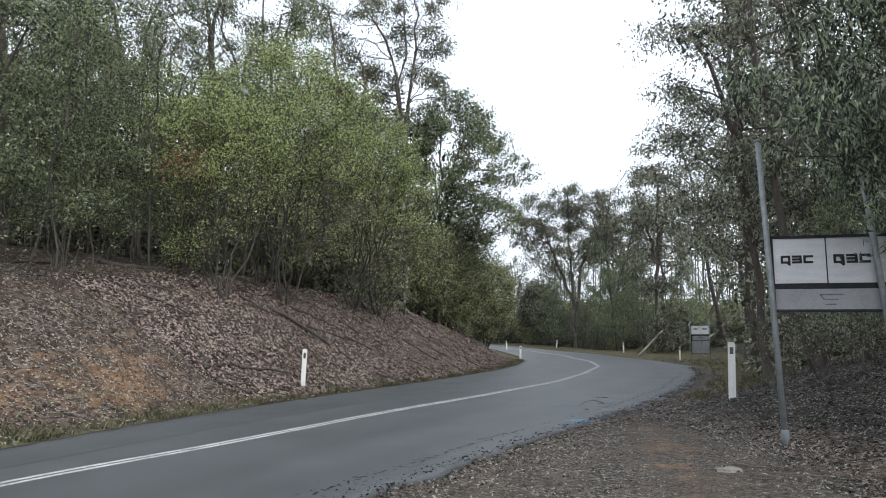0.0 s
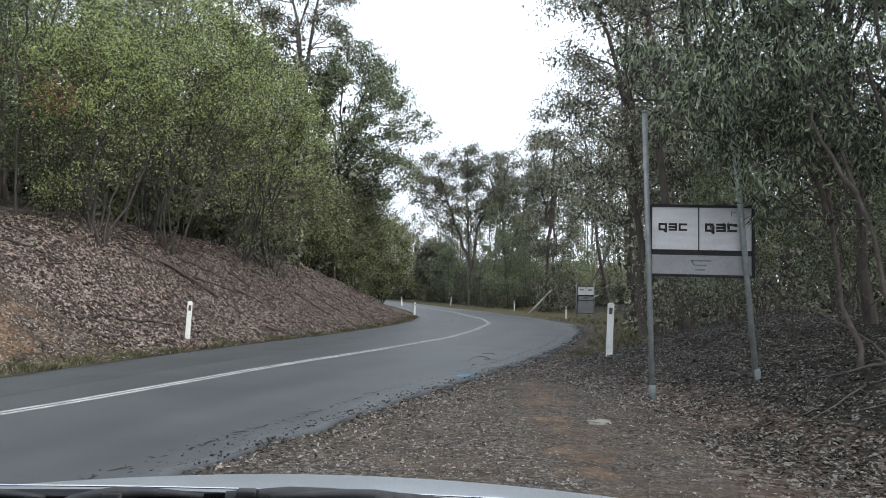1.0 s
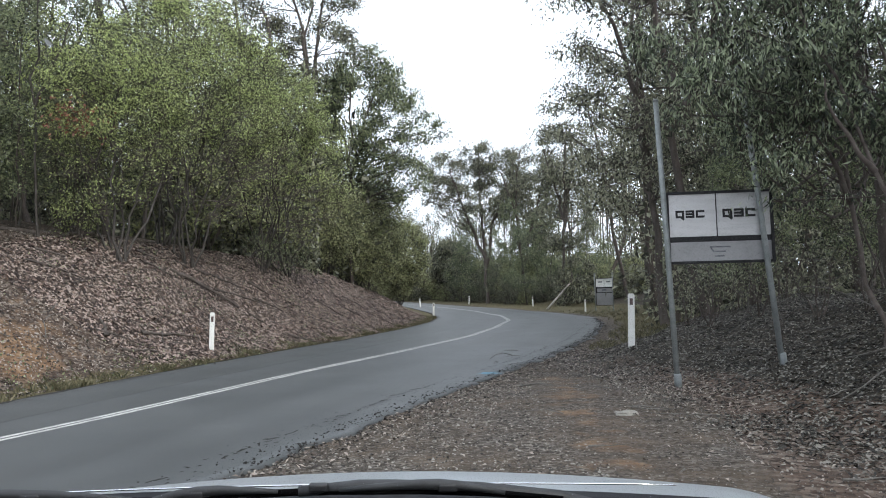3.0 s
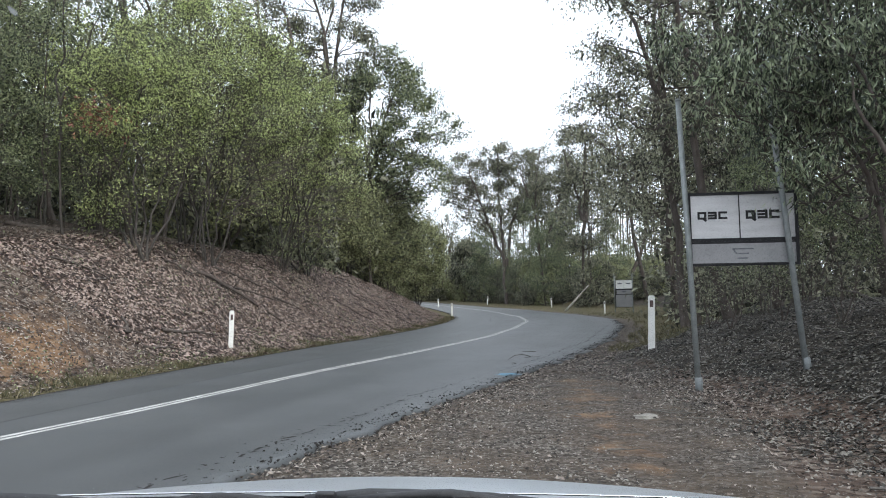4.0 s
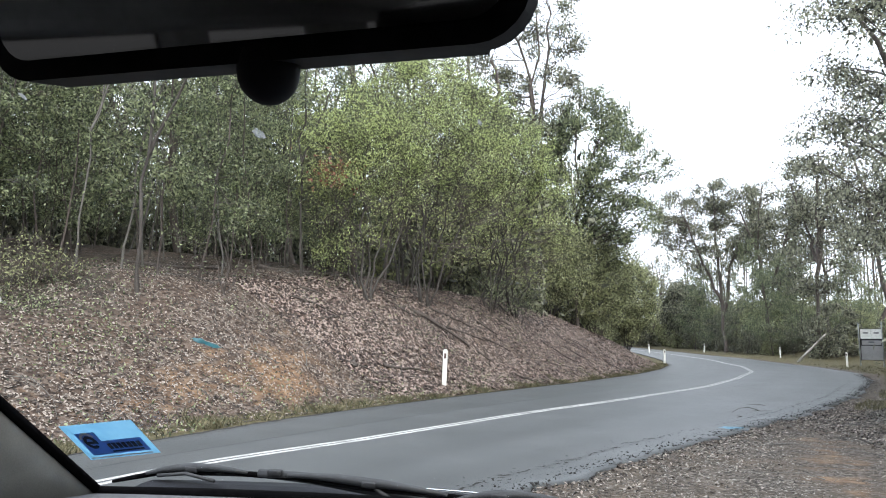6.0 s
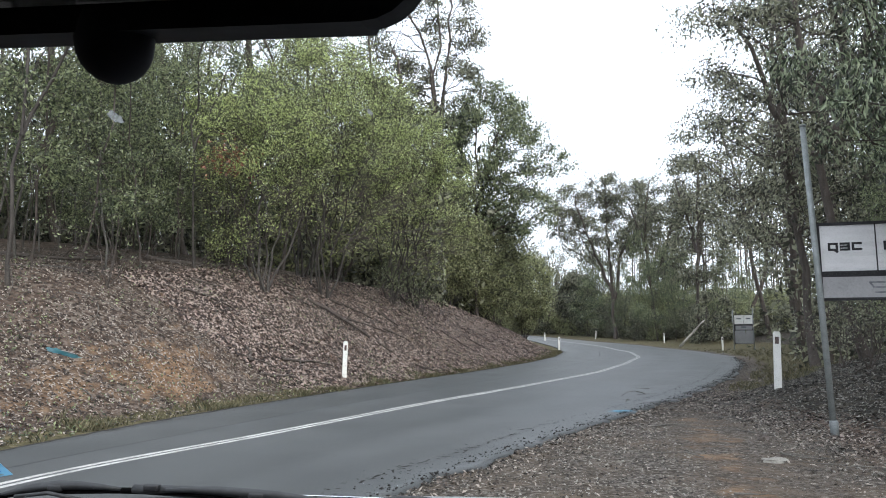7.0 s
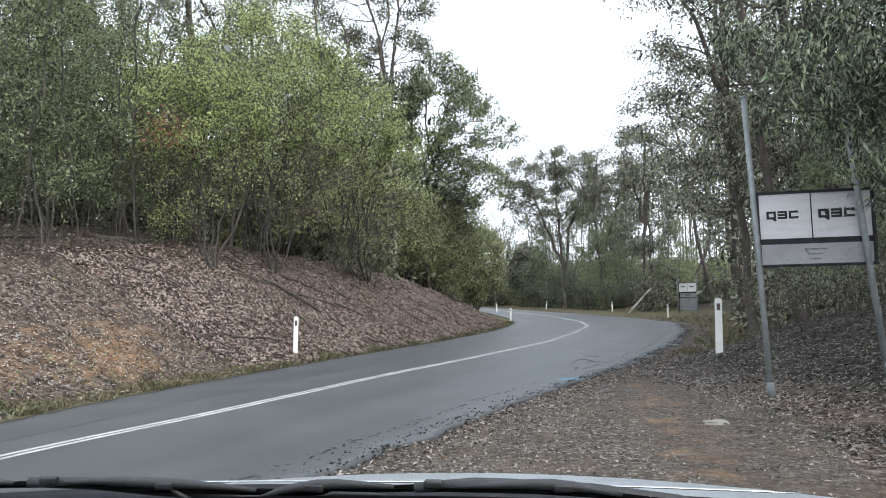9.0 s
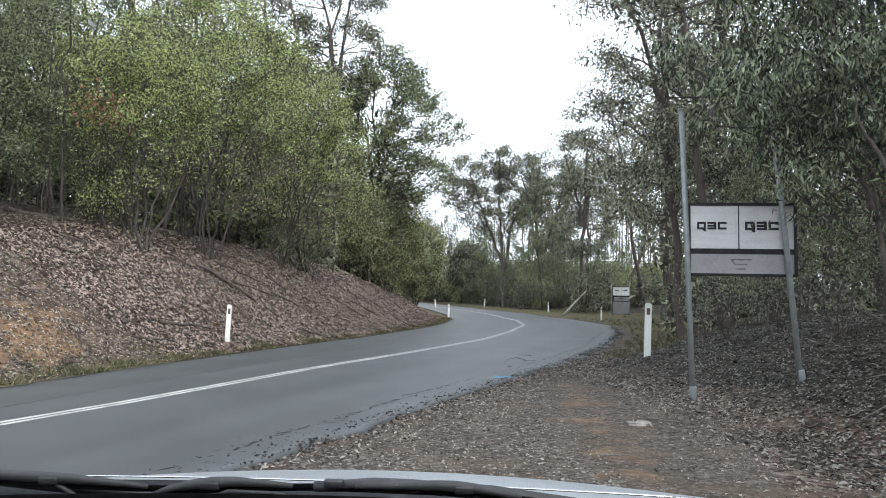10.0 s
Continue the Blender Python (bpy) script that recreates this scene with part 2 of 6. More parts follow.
MIRROR = bpy.data.materials.new("mirror_glass")
MIRROR.use_nodes = True
MIRROR.node_tree.nodes["Principled BSDF"].inputs["Base Color"].default_value = (0.78, 0.8, 0.83, 1)
MIRROR.node_tree.nodes["Principled BSDF"].inputs["Metallic"].default_value = 1.0
MIRROR.node_tree.nodes["Principled BSDF"].inputs["Roughness"].default_value = 0.04

GLASS = bpy.data.materials.new("windscreen_glass")
GLASS.use_nodes = True
gn, gl = GLASS.node_tree.nodes, GLASS.node_tree.links
gn.remove(gn["Principled BSDF"])
clear, sheen, both = gn.new("ShaderNodeBsdfTransparent"), gn.new("ShaderNodeBsdfGlossy"), gn.new("ShaderNodeMixShader")
clear.inputs["Color"].default_value = (0.985, 0.995, 0.99, 1)
sheen.inputs["Roughness"].default_value = 0.02
both.inputs[0].default_value = 0.012
TINTED = bpy.data.materials.new("tinted_rear_glass")
TINTED.use_nodes = True
tn = TINTED.node_tree.nodes
tn.remove(tn["Principled BSDF"])
tint = tn.new("ShaderNodeBsdfTransparent")
tint.inputs["Color"].default_value = (0.13, 0.125, 0.118, 1)
TINTED.node_tree.links.new(tint.outputs[0], tn["Material Output"].inputs["Surface"])
gl.new(clear.outputs[0], both.inputs[1])
gl.new(sheen.outputs[0], both.inputs[2])
gl.new(both.outputs[0], gn["Material Output"].inputs["Surface"])


def ground_material():
    """Leaf litter on dark soil, gravel where the 'gravel' mask says so, bare yellow earth where 'clay' does, green-brown verge where 'verge' does."""
    m = bpy.data.materials.new("forest_floor")
    m.use_nodes = True
    n, l = m.node_tree.nodes, m.node_tree.links
    bsdf = n["Principled BSDF"]
    pos = n.new("ShaderNodeNewGeometry").outputs["Position"]

    def noise_node(s, detail=5.0):
        node = n.new("ShaderNodeTexNoise")
        node.inputs["Scale"].default_value, node.inputs["Detail"].default_value = s, detail
        l.new(pos, node.inputs["Vector"])
        return node.outputs["Fac"]

    def ramp(fac, tones, a=0.3, b=0.7):
        r = n.new("ShaderNodeValToRGB")
        while len(r.color_ramp.elements) < len(tones):
            r.color_ramp.elements.new(0.5)
        for k, (e, c) in enumerate(zip(r.color_ramp.elements, tones)):
            e.position, e.color = a + (b - a) * k / (len(tones) - 1), (*c, 1)
        l.new(fac, r.inputs[0])
        return r.outputs[0]

    def blend(fac, a, b):
        mx = n.new("ShaderNodeMix")
        mx.data_type = "RGBA"
        l.new(fac, mx.inputs["Factor"])
        l.new(a, mx.inputs["A"])
        l.new(b, mx.inputs["B"])
        return mx.outputs["Result"]

    def mask(name, s, amount=0.7):
        at = n.new("ShaderNodeAttribute")
        at.attribute_name = name
        ad = n.new("ShaderNodeMath")
        ad.operation = "MULTIPLY_ADD"
        ad.inputs[1].default_value, ad.inputs[2].default_value = amount, -amount / 2
        l.new(noise_node(s), ad.inputs[0])
        sm = n.new("ShaderNodeMath")
        sm.operation, sm.use_clamp = "ADD", True
        l.new(at.outputs["Fac"], sm.inputs[0])
        l.new(ad.outputs[0], sm.inputs[1])
        mr = n.new("ShaderNodeMapRange")
        mr.inputs["From Min"].default_value, mr.inputs["From Max"].default_value = 0.35, 0.65
        l.new(sm.outputs[0], mr.inputs["Value"])
        return mr.outputs[0]

    vor = n.new("ShaderNodeTexVoronoi")
    vor.inputs["Scale"].default_value, vor.inputs["Randomness"].default_value = 16.0, 1.0
    l.new(pos, vor.inputs["Vector"])
    sep = n.new("ShaderNodeSeparateColor")
    l.new(vor.outputs["Color"], sep.inputs[0])
    litter = ramp(sep.outputs[0], [(0.031, 0.0225, 0.018), (0.068, 0.049, 0.039), (0.115, 0.087, 0.07), (0.178, 0.15, 0.126)], 0.05, 0.95)
    litter = blend(ramp(noise_node(0.7), [(0, 0, 0), (0.468, 0.468, 0.468)], 0.4, 0.65), litter, ramp(noise_node(9), [(0.0437, 0.0299, 0.0237), (0.0936, 0.0624, 0.0468), (0.143, 0.103, 0.078)]))
    clay = ramp(noise_node(6), [(0.1, 0.06, 0.037), (0.198, 0.124, 0.074), (0.27, 0.185, 0.12)])
    vs = n.new("ShaderNodeTexVoronoi")
    vs.inputs["Scale"].default_value = 34.0
    l.new(pos, vs.inputs["Vector"])
    ss = n.new("ShaderNodeSeparateColor")
    l.new(vs.outputs["Color"], ss.inputs[0])
    stones = ramp(ss.outputs[0], [(0.026, 0.023, 0.02), (0.06, 0.053, 0.046), (0.1, 0.089, 0.078), (0.2, 0.184, 0.166)], 0.05, 0.95)
    earth = ramp(noise_node(2.2), [(0.052, 0.04, 0.03), (0.083, 0.064, 0.048), (0.122, 0.095, 0.071)])
    gravel = blend(ramp(noise_node(1.1), [(0.15, 0.15, 0.15), (0.75, 0.75, 0.75)], 0.35, 0.65), stones, earth)
    verge = ramp(noise_node(7), [(0.0374, 0.0343, 0.0187), (0.0808, 0.0718, 0.0374), (0.15, 0.125, 0.0749)])
    # dark soil tone, which also carries the painted shade of the canopy
    humus_shade = ramp(noise_node(5), [(0.02, 0.018, 0.014), (0.042, 0.036, 0.029), (0.08, 0.068, 0.054)])
    col = blend(mask("humus_shade", 1.5), litter, humus_shade)
    col = blend(mask("verge", 2.5), col, verge)
    col = blend(mask("gravel", 2.0, 0.5), col, gravel)
    col = blend(mask("clay", 2.6, 1.1), col, clay)
    l.new(col, bsdf.inputs["Base Color"])
    bsdf.inputs["Roughness"].default_value = 0.95
    bsdf.inputs["Specular IOR Level"].default_value = 0.2
    b = n.new("ShaderNodeBump")
    b.inputs["Strength"].default_value, b.inputs["Distance"].default_value = 0.7, 0.04
    l.new(vor.outputs["Distance"], b.inputs["Height"])
    b2 = n.new("ShaderNodeBump")
    b2.inputs["Strength"].default_value, b2.inputs["Distance"].default_value = 0.5, 0.02
    l.new(noise_node(40), b2.inputs["Height"])
    l.new(b.outputs[0], b2.inputs["Normal"])
    l.new(b2.outputs[0], bsdf.inputs["Normal"])
    return m


def asphalt_material():
    m = material("worn_asphalt", [(0.054, 0.0605, 0.064), (0.075, 0.082, 0.086), (0.106, 0.113, 0.118)], 0.8, 0.52, 0.5, fine=160, distance=0.006)
    n, l = m.node_tree.nodes, m.node_tree.links
    bsdf = n["Principled BSDF"]
    base = bsdf.inputs["Base Color"].links[0].from_socket
    pos = n.new("ShaderNodeNewGeometry").outputs["Position"]
    wheel = n.new("ShaderNodeAttribute")
    wheel.attribute_name = "wheel"
    patch = n.new("ShaderNodeTexNoise")
    patch.inputs["Scale"].default_value, patch.inputs["Detail"].default_value = 0.35, 3.0
    l.new(pos, patch.inputs["Vector"])
    k = n.new("ShaderNodeMath")
    k.operation = "MULTIPLY_ADD"
    k.inputs[1].default_value, k.inputs[2].default_value = 0.5, 0.72
    l.new(patch.outputs["Fac"], k.inputs[0])
    s = n.new("ShaderNodeMath")
    s.operation = "MULTIPLY_ADD"
    s.inputs[1].default_value = -0.16
    l.new(wheel.outputs["Fac"], s.inputs[0])
    l.new(k.outputs[0], s.inputs[2])
    mx = n.new("ShaderNodeVectorMath")
    mx.operation = "SCALE"
    l.new(base, mx.inputs[0])
    l.new(s.outputs[0], mx.inputs["Scale"])
    l.new(mx.outputs[0], bsdf.inputs["Base Color"])
    return m


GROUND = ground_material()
ASPHALT = asphalt_material()


# ---- mesh helpers ----
def mesh_of(name, verts, quads, mat, smooth=False):
    """One mesh from arrays of vertices and of four-cornered faces."""
    verts, quads = np.asarray(verts, np.float32), np.asarray(quads, np.int32)
    me = bpy.data.meshes.new(name)
    me.vertices.add(len(verts))
    me.vertices.foreach_set("co", verts.ravel())
    me.loops.add(quads.size)
    me.loops.foreach_set("vertex_index", quads.ravel())
    me.polygons.add(len(quads))
    me.polygons.foreach_set("loop_start", np.arange(0, quads.size, quads.shape[1], dtype=np.int32))
    if smooth:
        me.polygons.foreach_set("use_smooth", np.ones(len(quads), bool))
    me.materials.append(mat)
    me.update(calc_edges=True)
    return me


def part(name, bm, mat, parent, label="", smooth=False):
    """Links a bmesh as one mesh object under a thing or a part."""
    me = bpy.data.meshes.new(name)
    bmesh.ops.recalc_face_normals(bm, faces=bm.faces)
    for f in bm.faces:
        f.smooth = smooth
    bm.to_mesh(me)
    bm.free()
    me.materials.append(mat)
    ob = new(name, me)
    ob.parent = parent
    if label:
        tagged(ob, label)
    return ob


def data_part(name, me, parent, label=""):
    ob = new(name, me)
    ob.parent = parent
    return tagged(ob, label) if label else ob


def box(bm, m, sx, sy, sz, bevel=0.0):
    got = bmesh.ops.create_cube(bm, size=1, matrix=m @ Matrix.Diagonal((sx, sy, sz, 1)))
    if bevel:
        edges = {e for v in got["verts"] for e in v.link_edges}
        bmesh.ops.bevel(bm, geom=list(edges), offset=bevel, segments=2, affect="EDGES", profile=0.5)
    return bm


def tube(bm, pts, radii, sides=8):
    """A tapered tube along points, closed at both ends."""
    pts = [Vector(p) for p in pts]
    rings = []
    for k, p in enumerate(pts):
        d = (pts[min(k + 1, len(pts) - 1)] - pts[max(k - 1, 0)]).normalized()
        a = d.orthogonal().normalized() if k == 0 else (rings_axis - d * rings_axis.dot(d)).normalized()
        rings_axis = a
        b = d.cross(a)
        rings.append([bm.verts.new(p + (a * math.cos(t) + b * math.sin(t)) * radii[k]) for t in (2 * math.pi * s / sides for s in range(sides))])
    for r0, r1 in zip(rings, rings[1:]):
        for s in range(sides):
            bm.faces.new((r0[s], r0[(s + 1) % sides], r1[(s + 1) % sides], r1[s]))
    bm.faces.new(rings[0][::-1])
    bm.faces.new(rings[-1])
    return bm


def plate(bm, outline, y0, y1, m=None):
    """A flat plate: an outline in x and z, thick from y0 to y1."""
    m = m or Matrix()
    a = [bm.verts.new(m @ Vector((x, y0, z))) for x, z in outline]
    b = [bm.verts.new(m @ Vector((x, y1, z))) for x, z in outline]
    bm.faces.new(a)
    bm.faces.new(b[::-1])
    for k in range(len(a)):
        j = (k + 1) % len(a)
        bm.faces.new((a[k], b[k], b[j], a[j]))
    return bm


class Lattice:
    """Smooth value noise over the plan, seeded."""

    def __init__(self, seed):
        self.v = np.random.default_rng(seed).random((64, 64))

    def __call__(self, x, y, size):
        x, y = np.asarray(x) / size, np.asarray(y) / size
        i, j = np.floor(x).astype(int), np.floor(y).astype(int)
        u, w = x - i, y - j
        u, w = u * u * (3 - 2 * u), w * w * (3 - 2 * w)
        g = lambda a, b: self.v[a % 64, b % 64]
        return (g(i, j) * (1 - u) + g(i + 1, j) * u) * (1 - w) + (g(i, j + 1) * (1 - u) + g(i + 1, j + 1) * u) * w - 0.5


LUMP = Lattice(3)


# ---- the lie of the land ----
def curve_x(ys, xs):
    yy = np.arange(-60, 140, 0.25)
    xx = np.interp(yy, ys, xs)
    k = np.hanning(17)
    xx = np.convolve(np.pad(xx, 8, mode="edge"), k / k.sum(), "valid")
    return lambda y: np.interp(y, yy, xx)


left_edge = curve_x([-60, -10, 0, 4, 7.8, 10.1, 12.6, 15, 18.2, 22.6, 28.8, 36.1, 45, 55, 69, 85, 120], [-3.5, -5.6, -5.9, -5.65, -5.1, -4.6, -3.8, -3.0, -1.85, -0.2, 1.85, 3.75, 5.3, 6.0, 5.4, 4.6, -4])
mid_line = curve_x([-60, -10, 0, 3, 6.06, 7.3, 9.44, 12.26, 17.03, 22, 28.6, 36.5, 46, 56, 67, 84, 120], [-1.2, -3.6, -4.6, -4.55, -3.95, -3.2, -2.3, -1.05, 1.3, 3.62, 5.88, 8.2, 9.8, 10.1, 8.7, 6.0, -2])
right_edge = curve_x([-60, -10, 0, 2, 4.7, 5.8, 6.7, 8, 10.8, 13.6, 19.4, 28.4, 37.9, 50.5, 56.7, 63.3, 69.4, 82, 95, 120], [1.2, -1.6, -2.0, -1.8, -1.2, -0.6, -0.1, 0.55, 2.15, 3.85, 6.8, 10.6, 13.6, 15.0, 14.1, 13.0, 11.4, 9.2, 6.7, 0])
foot_right = curve_x([-60, 0, 6, 9, 11, 12.8, 16, 20, 30, 52, 70, 120], [5.5, 4.0, 4.2, 4.5, 4.0, 4.1, 6.2, 8.4, 15.5, 22, 20, 10])


def smooth(t):
    t = np.clip(t, 0, 1)
    return t * t * (3 - 2 * t)


def road_rise(y):
    return 0.02 * np.clip(np.asarray(y, float) - 50, 0, 60) * smooth((np.asarray(y, float) - 45) / 15)


BANK_Y = [-60, 0, 5, 8, 12, 18, 24, 30, 36, 45, 60, 80, 140]
BANK_H = [0.4, 0.6, 0.95, 1.6, 2.5, 2.95, 2.95, 2.85, 2.5, 2.0, 1.3, 0.5, 0.5]


def land(x, y):
    """The height of the ground."""
    x, y = np.asarray(x, float), np.asarray(y, float)
    yc = np.clip(y, -60, 120)
    base = road_rise(y)
    dl = (left_edge(yc) - x) * 0.94
    s = np.clip((dl - 0.55) / 4.1, 0, 1)
    bank = np.interp(yc, BANK_Y, BANK_H) * (0.6 * s + 0.4 * smooth(s)) + 0.085 * np.clip(dl - 4.6, 0, 30) + 0.1 * smooth((yc - 14) / 8) * np.clip(dl - 4.6, 0, 6) + 0.02 * np.clip(dl - 45, 0, 500)
    bank = bank + s * (0.22 * LUMP(x, y, 2.3) + 0.16 * LUMP(x, y, 0.8))
    dr = (x - foot_right(yc)) * 0.95
    rise = 0.24 * np.clip(dr, 0, 4.5) + 0.03 * np.clip(dr - 4.5, 0, 60) + np.clip(dr, 0, 1) * (0.2 * LUMP(x, y, 2.0) + 0.08 * LUMP(x, y, 0.7))
    shoulder = 0.05 * LUMP(x, y, 1.1) * smooth((x - right_edge(yc)) / 0.8) * (dr < 0)
    under = np.where((dl < 0.05) & (x < right_edge(yc) - 0.05), -0.06, -0.02)
    return base + under + np.where(dl > 0, bank, 0) + np.where(dr > 0, rise, 0) + shoulder


def axis(pieces):
    out = []
    for a, b, step in pieces:
        out.extend(np.arange(a, b, step))
    return np.array(out + [pieces[-1][1]])


def terrain():
    xs = axis([(-1500, -300, 300), (-300, -60, 40), (-60, -20, 2.5), (-20, 14, 0.22), (14, 40, 1.0), (40, 120, 10), (120, 300, 60), (300, 1500, 300)])
    ys = axis([(-1500, -300, 300), (-300, -60, 40), (-60, -6, 3), (-6, 32, 0.22), (32, 60, 0.6), (60, 120, 2), (120, 300, 20), (300, 2400, 350)])
    gx, gy = np.meshgrid(xs, ys, indexing="ij")
    z = land(gx, gy)
    nx, ny = len(xs), len(ys)
    verts = np.stack([gx.ravel(), gy.ravel(), z.ravel()], 1)
    i = np.arange(nx * ny).reshape(nx, ny)
    quads = np.stack([i[:-1, :-1].ravel(), i[1:, :-1].ravel(), i[1:, 1:].ravel(), i[:-1, 1:].ravel()], 1)
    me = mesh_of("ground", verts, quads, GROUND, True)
    yc = np.clip(gy, -60, 120)
    dl, dr, de = left_edge(yc) - gx, gx - foot_right(yc), gx - right_edge(yc)
    pull_off = np.interp(yc, [-60, 6, 9, 13, 18, 24], [4.6, 3.5, 2.7, 0.9, 0.5, 0.4])
    gravel = smooth((de + 0.6) / 0.6) * (1 - smooth((de - pull_off) / 1.0))
    verge = np.maximum(smooth((dl + 0.4) / 0.4) * (1 - smooth((dl - 0.5) / 0.7)), smooth((de - 0.2) / 0.6) * (1 - smooth((dr - 1.0) / 1.5)) * smooth((gy - 15) / 5))
    clay = np.exp(-(((gx + 5.6 + 0.5 * (gy - 12)) / 0.5) ** 2 + ((gy - 12) / 1.2) ** 2)) * 0.32 + np.exp(-(((gx + 6.0) / 1.6) ** 2 + ((gy - 10.6) / 1.8) ** 2)) * 0.2 + np.exp(-(((gx + 7.2) / 1.0) ** 2 + ((gy - 14.5) / 1.6) ** 2)) * 0.35 + 0.42 * np.exp(-(((gx - 0.75 - 0.225 * gy) / 0.5) ** 2)) * (gy < 10.5) + 0.3 * smooth((dl - 0.8) / 0.5) * (1 - smooth((dl - 2.2) / 1.2))
    # dark soil; on the upper left bank it paints in the canopy's shade
    humus_shade = np.maximum(smooth((dr - 0.1) / 1.2), np.maximum(0.5 * smooth((dl - 5.8) / 3.0), 0.55 * smooth((dl - 2.6) / 2.0) * smooth((13.5 - gy) / 3.0)))
    for key, val in (("humus_shade", humus_shade), ("gravel", gravel), ("verge", verge * 0.85), ("clay", clay)):
        at = me.attributes.new(key, "FLOAT", "POINT")
        at.data.foreach_set("value", val.ravel().astype(np.float32))
    return tagged(new("ground", me), "forest floor of leaf litter, gravel shoulder and bare earth", "ground", kind="structure")


terrain()


def ribbon(name, y0, y1, step, lo, hi, across, lift, mat, ragged=0.0, seed=1, wheels=False):
    """A sheet laid along the road between two lines of the plan, with a turned-down rim."""
    ys = np.arange(y0, y1, step)
    l, r = lo(ys), hi(ys)
    if ragged:
        lat = Lattice(seed)
        l = l + ragged * 0.5 * (lat(ys, 0 * ys, 0.5) + lat(ys, 0 * ys + 9, 0.17))
        r = r + ragged * (lat(ys, 0 * ys + 20, 0.6) * 1.6 + lat(ys, 0 * ys + 31, 0.2) + 0.7 * lat(ys, 0 * ys + 37, 0.09))
    t = np.linspace(0, 1, across)
    x = l[:, None] + (r - l)[:, None] * t[None]
    y = np.repeat(ys[:, None], across, 1)
    z = np.repeat((road_rise(ys) + lift)[:, None], across, 1)
    if ragged:
        z[:, -1] -= 0.012
    top = np.stack([x, y, z], 2)
    low = np.stack([x[:, [0, -1]], y[:, [0, -1]], z[:, [0, -1]] - 0.07], 2)
    n, m = len(ys), across
    verts = np.concatenate([top.reshape(-1, 3), low.reshape(-1, 3)])
    i = np.arange(n * m).reshape(n, m)
    j = n * m + np.arange(n * 2).reshape(n, 2)
    q = [np.stack([i[:-1, :-1].ravel(), i[:-1, 1:].ravel(), i[1:, 1:].ravel(), i[1:, :-1].ravel()], 1),
         np.stack([i[:-1, 0], i[1:, 0], j[1:, 0], j[:-1, 0]], 1), np.stack([i[1:, -1], i[:-1, -1], j[:-1, 1], j[1:, 1]], 1)]
    me = mesh_of(name, verts, np.concatenate(q), mat)
    if wheels:
        tt = np.repeat(t[None], n, 0)
        w = sum(np.exp(-(((tt - c) / 0.05) ** 2)) for c in (0.16, 0.34, 0.62, 0.82))
        val = np.concatenate([w.ravel(), np.zeros(2 * n)])
        me.attributes.new("wheel", "FLOAT", "POINT").data.foreach_set("value", val.astype(np.float32))
    return new(name, me)


tagged(ribbon("road", -50, 112, 0.12, left_edge, right_edge, 30, 0.012, ASPHALT, 0.16, 5, True), "two-lane grey asphalt road with ragged cracked edges", "road", kind="structure")
SWAY = Lattice(41)


def painted(y):
    """The centre line as it was painted, a little unsteady."""
    return mid_line(y) + 0.05 * SWAY(y, 0 * y, 3.1) + 0.02 * SWAY(y, 0 * y + 7, 0.9)


for k, off in enumerate((-0.064, 0.064)):
    wide = 0.03
    tagged(ribbon("road_marking", -45, 108, 0.3, lambda y, o=off: painted(y) + o - wide + 0.012 * SWAY(y, 0 * y + 30 * o, 0.5), lambda y, o=off: painted(y) + o + wide + 0.012 * SWAY(y, 0 * y + 50 * o, 0.4), 2, 0.017, LINE_PAINT), "worn white double centre line on the asphalt", "road marking", kind="structure")

# a narrow dark ribbon along the inner road edge
tagged(ribbon("road_edge_dirt", 2, 70, 0.15, lambda y: left_edge(y) - 0.05, lambda y: left_edge(y) + 0.05, 2, 0.0166, CRACK, 0.05, 8), "dark line along the inner road edge", "road edge", kind="structure")

TAR = material("worn_seam", [(0.05, 0.055, 0.058), (0.058, 0.063, 0.067), (0.068, 0.073, 0.077)], 1.5, 0.6, 0.4, fine=90, distance=0.004)
tagged(ribbon("road_seam", 2, 60, 0.15, lambda y: left_edge(y) + 0.53 * (mid_line(y) - left_edge(y)), lambda y: left_edge(y) + 0.53 * (mid_line(y) - left_edge(y)) + 0.1, 2, 0.0150, TAR, 0.04, 12), "faint dark seam along the asphalt lane", "road seam", kind="structure")


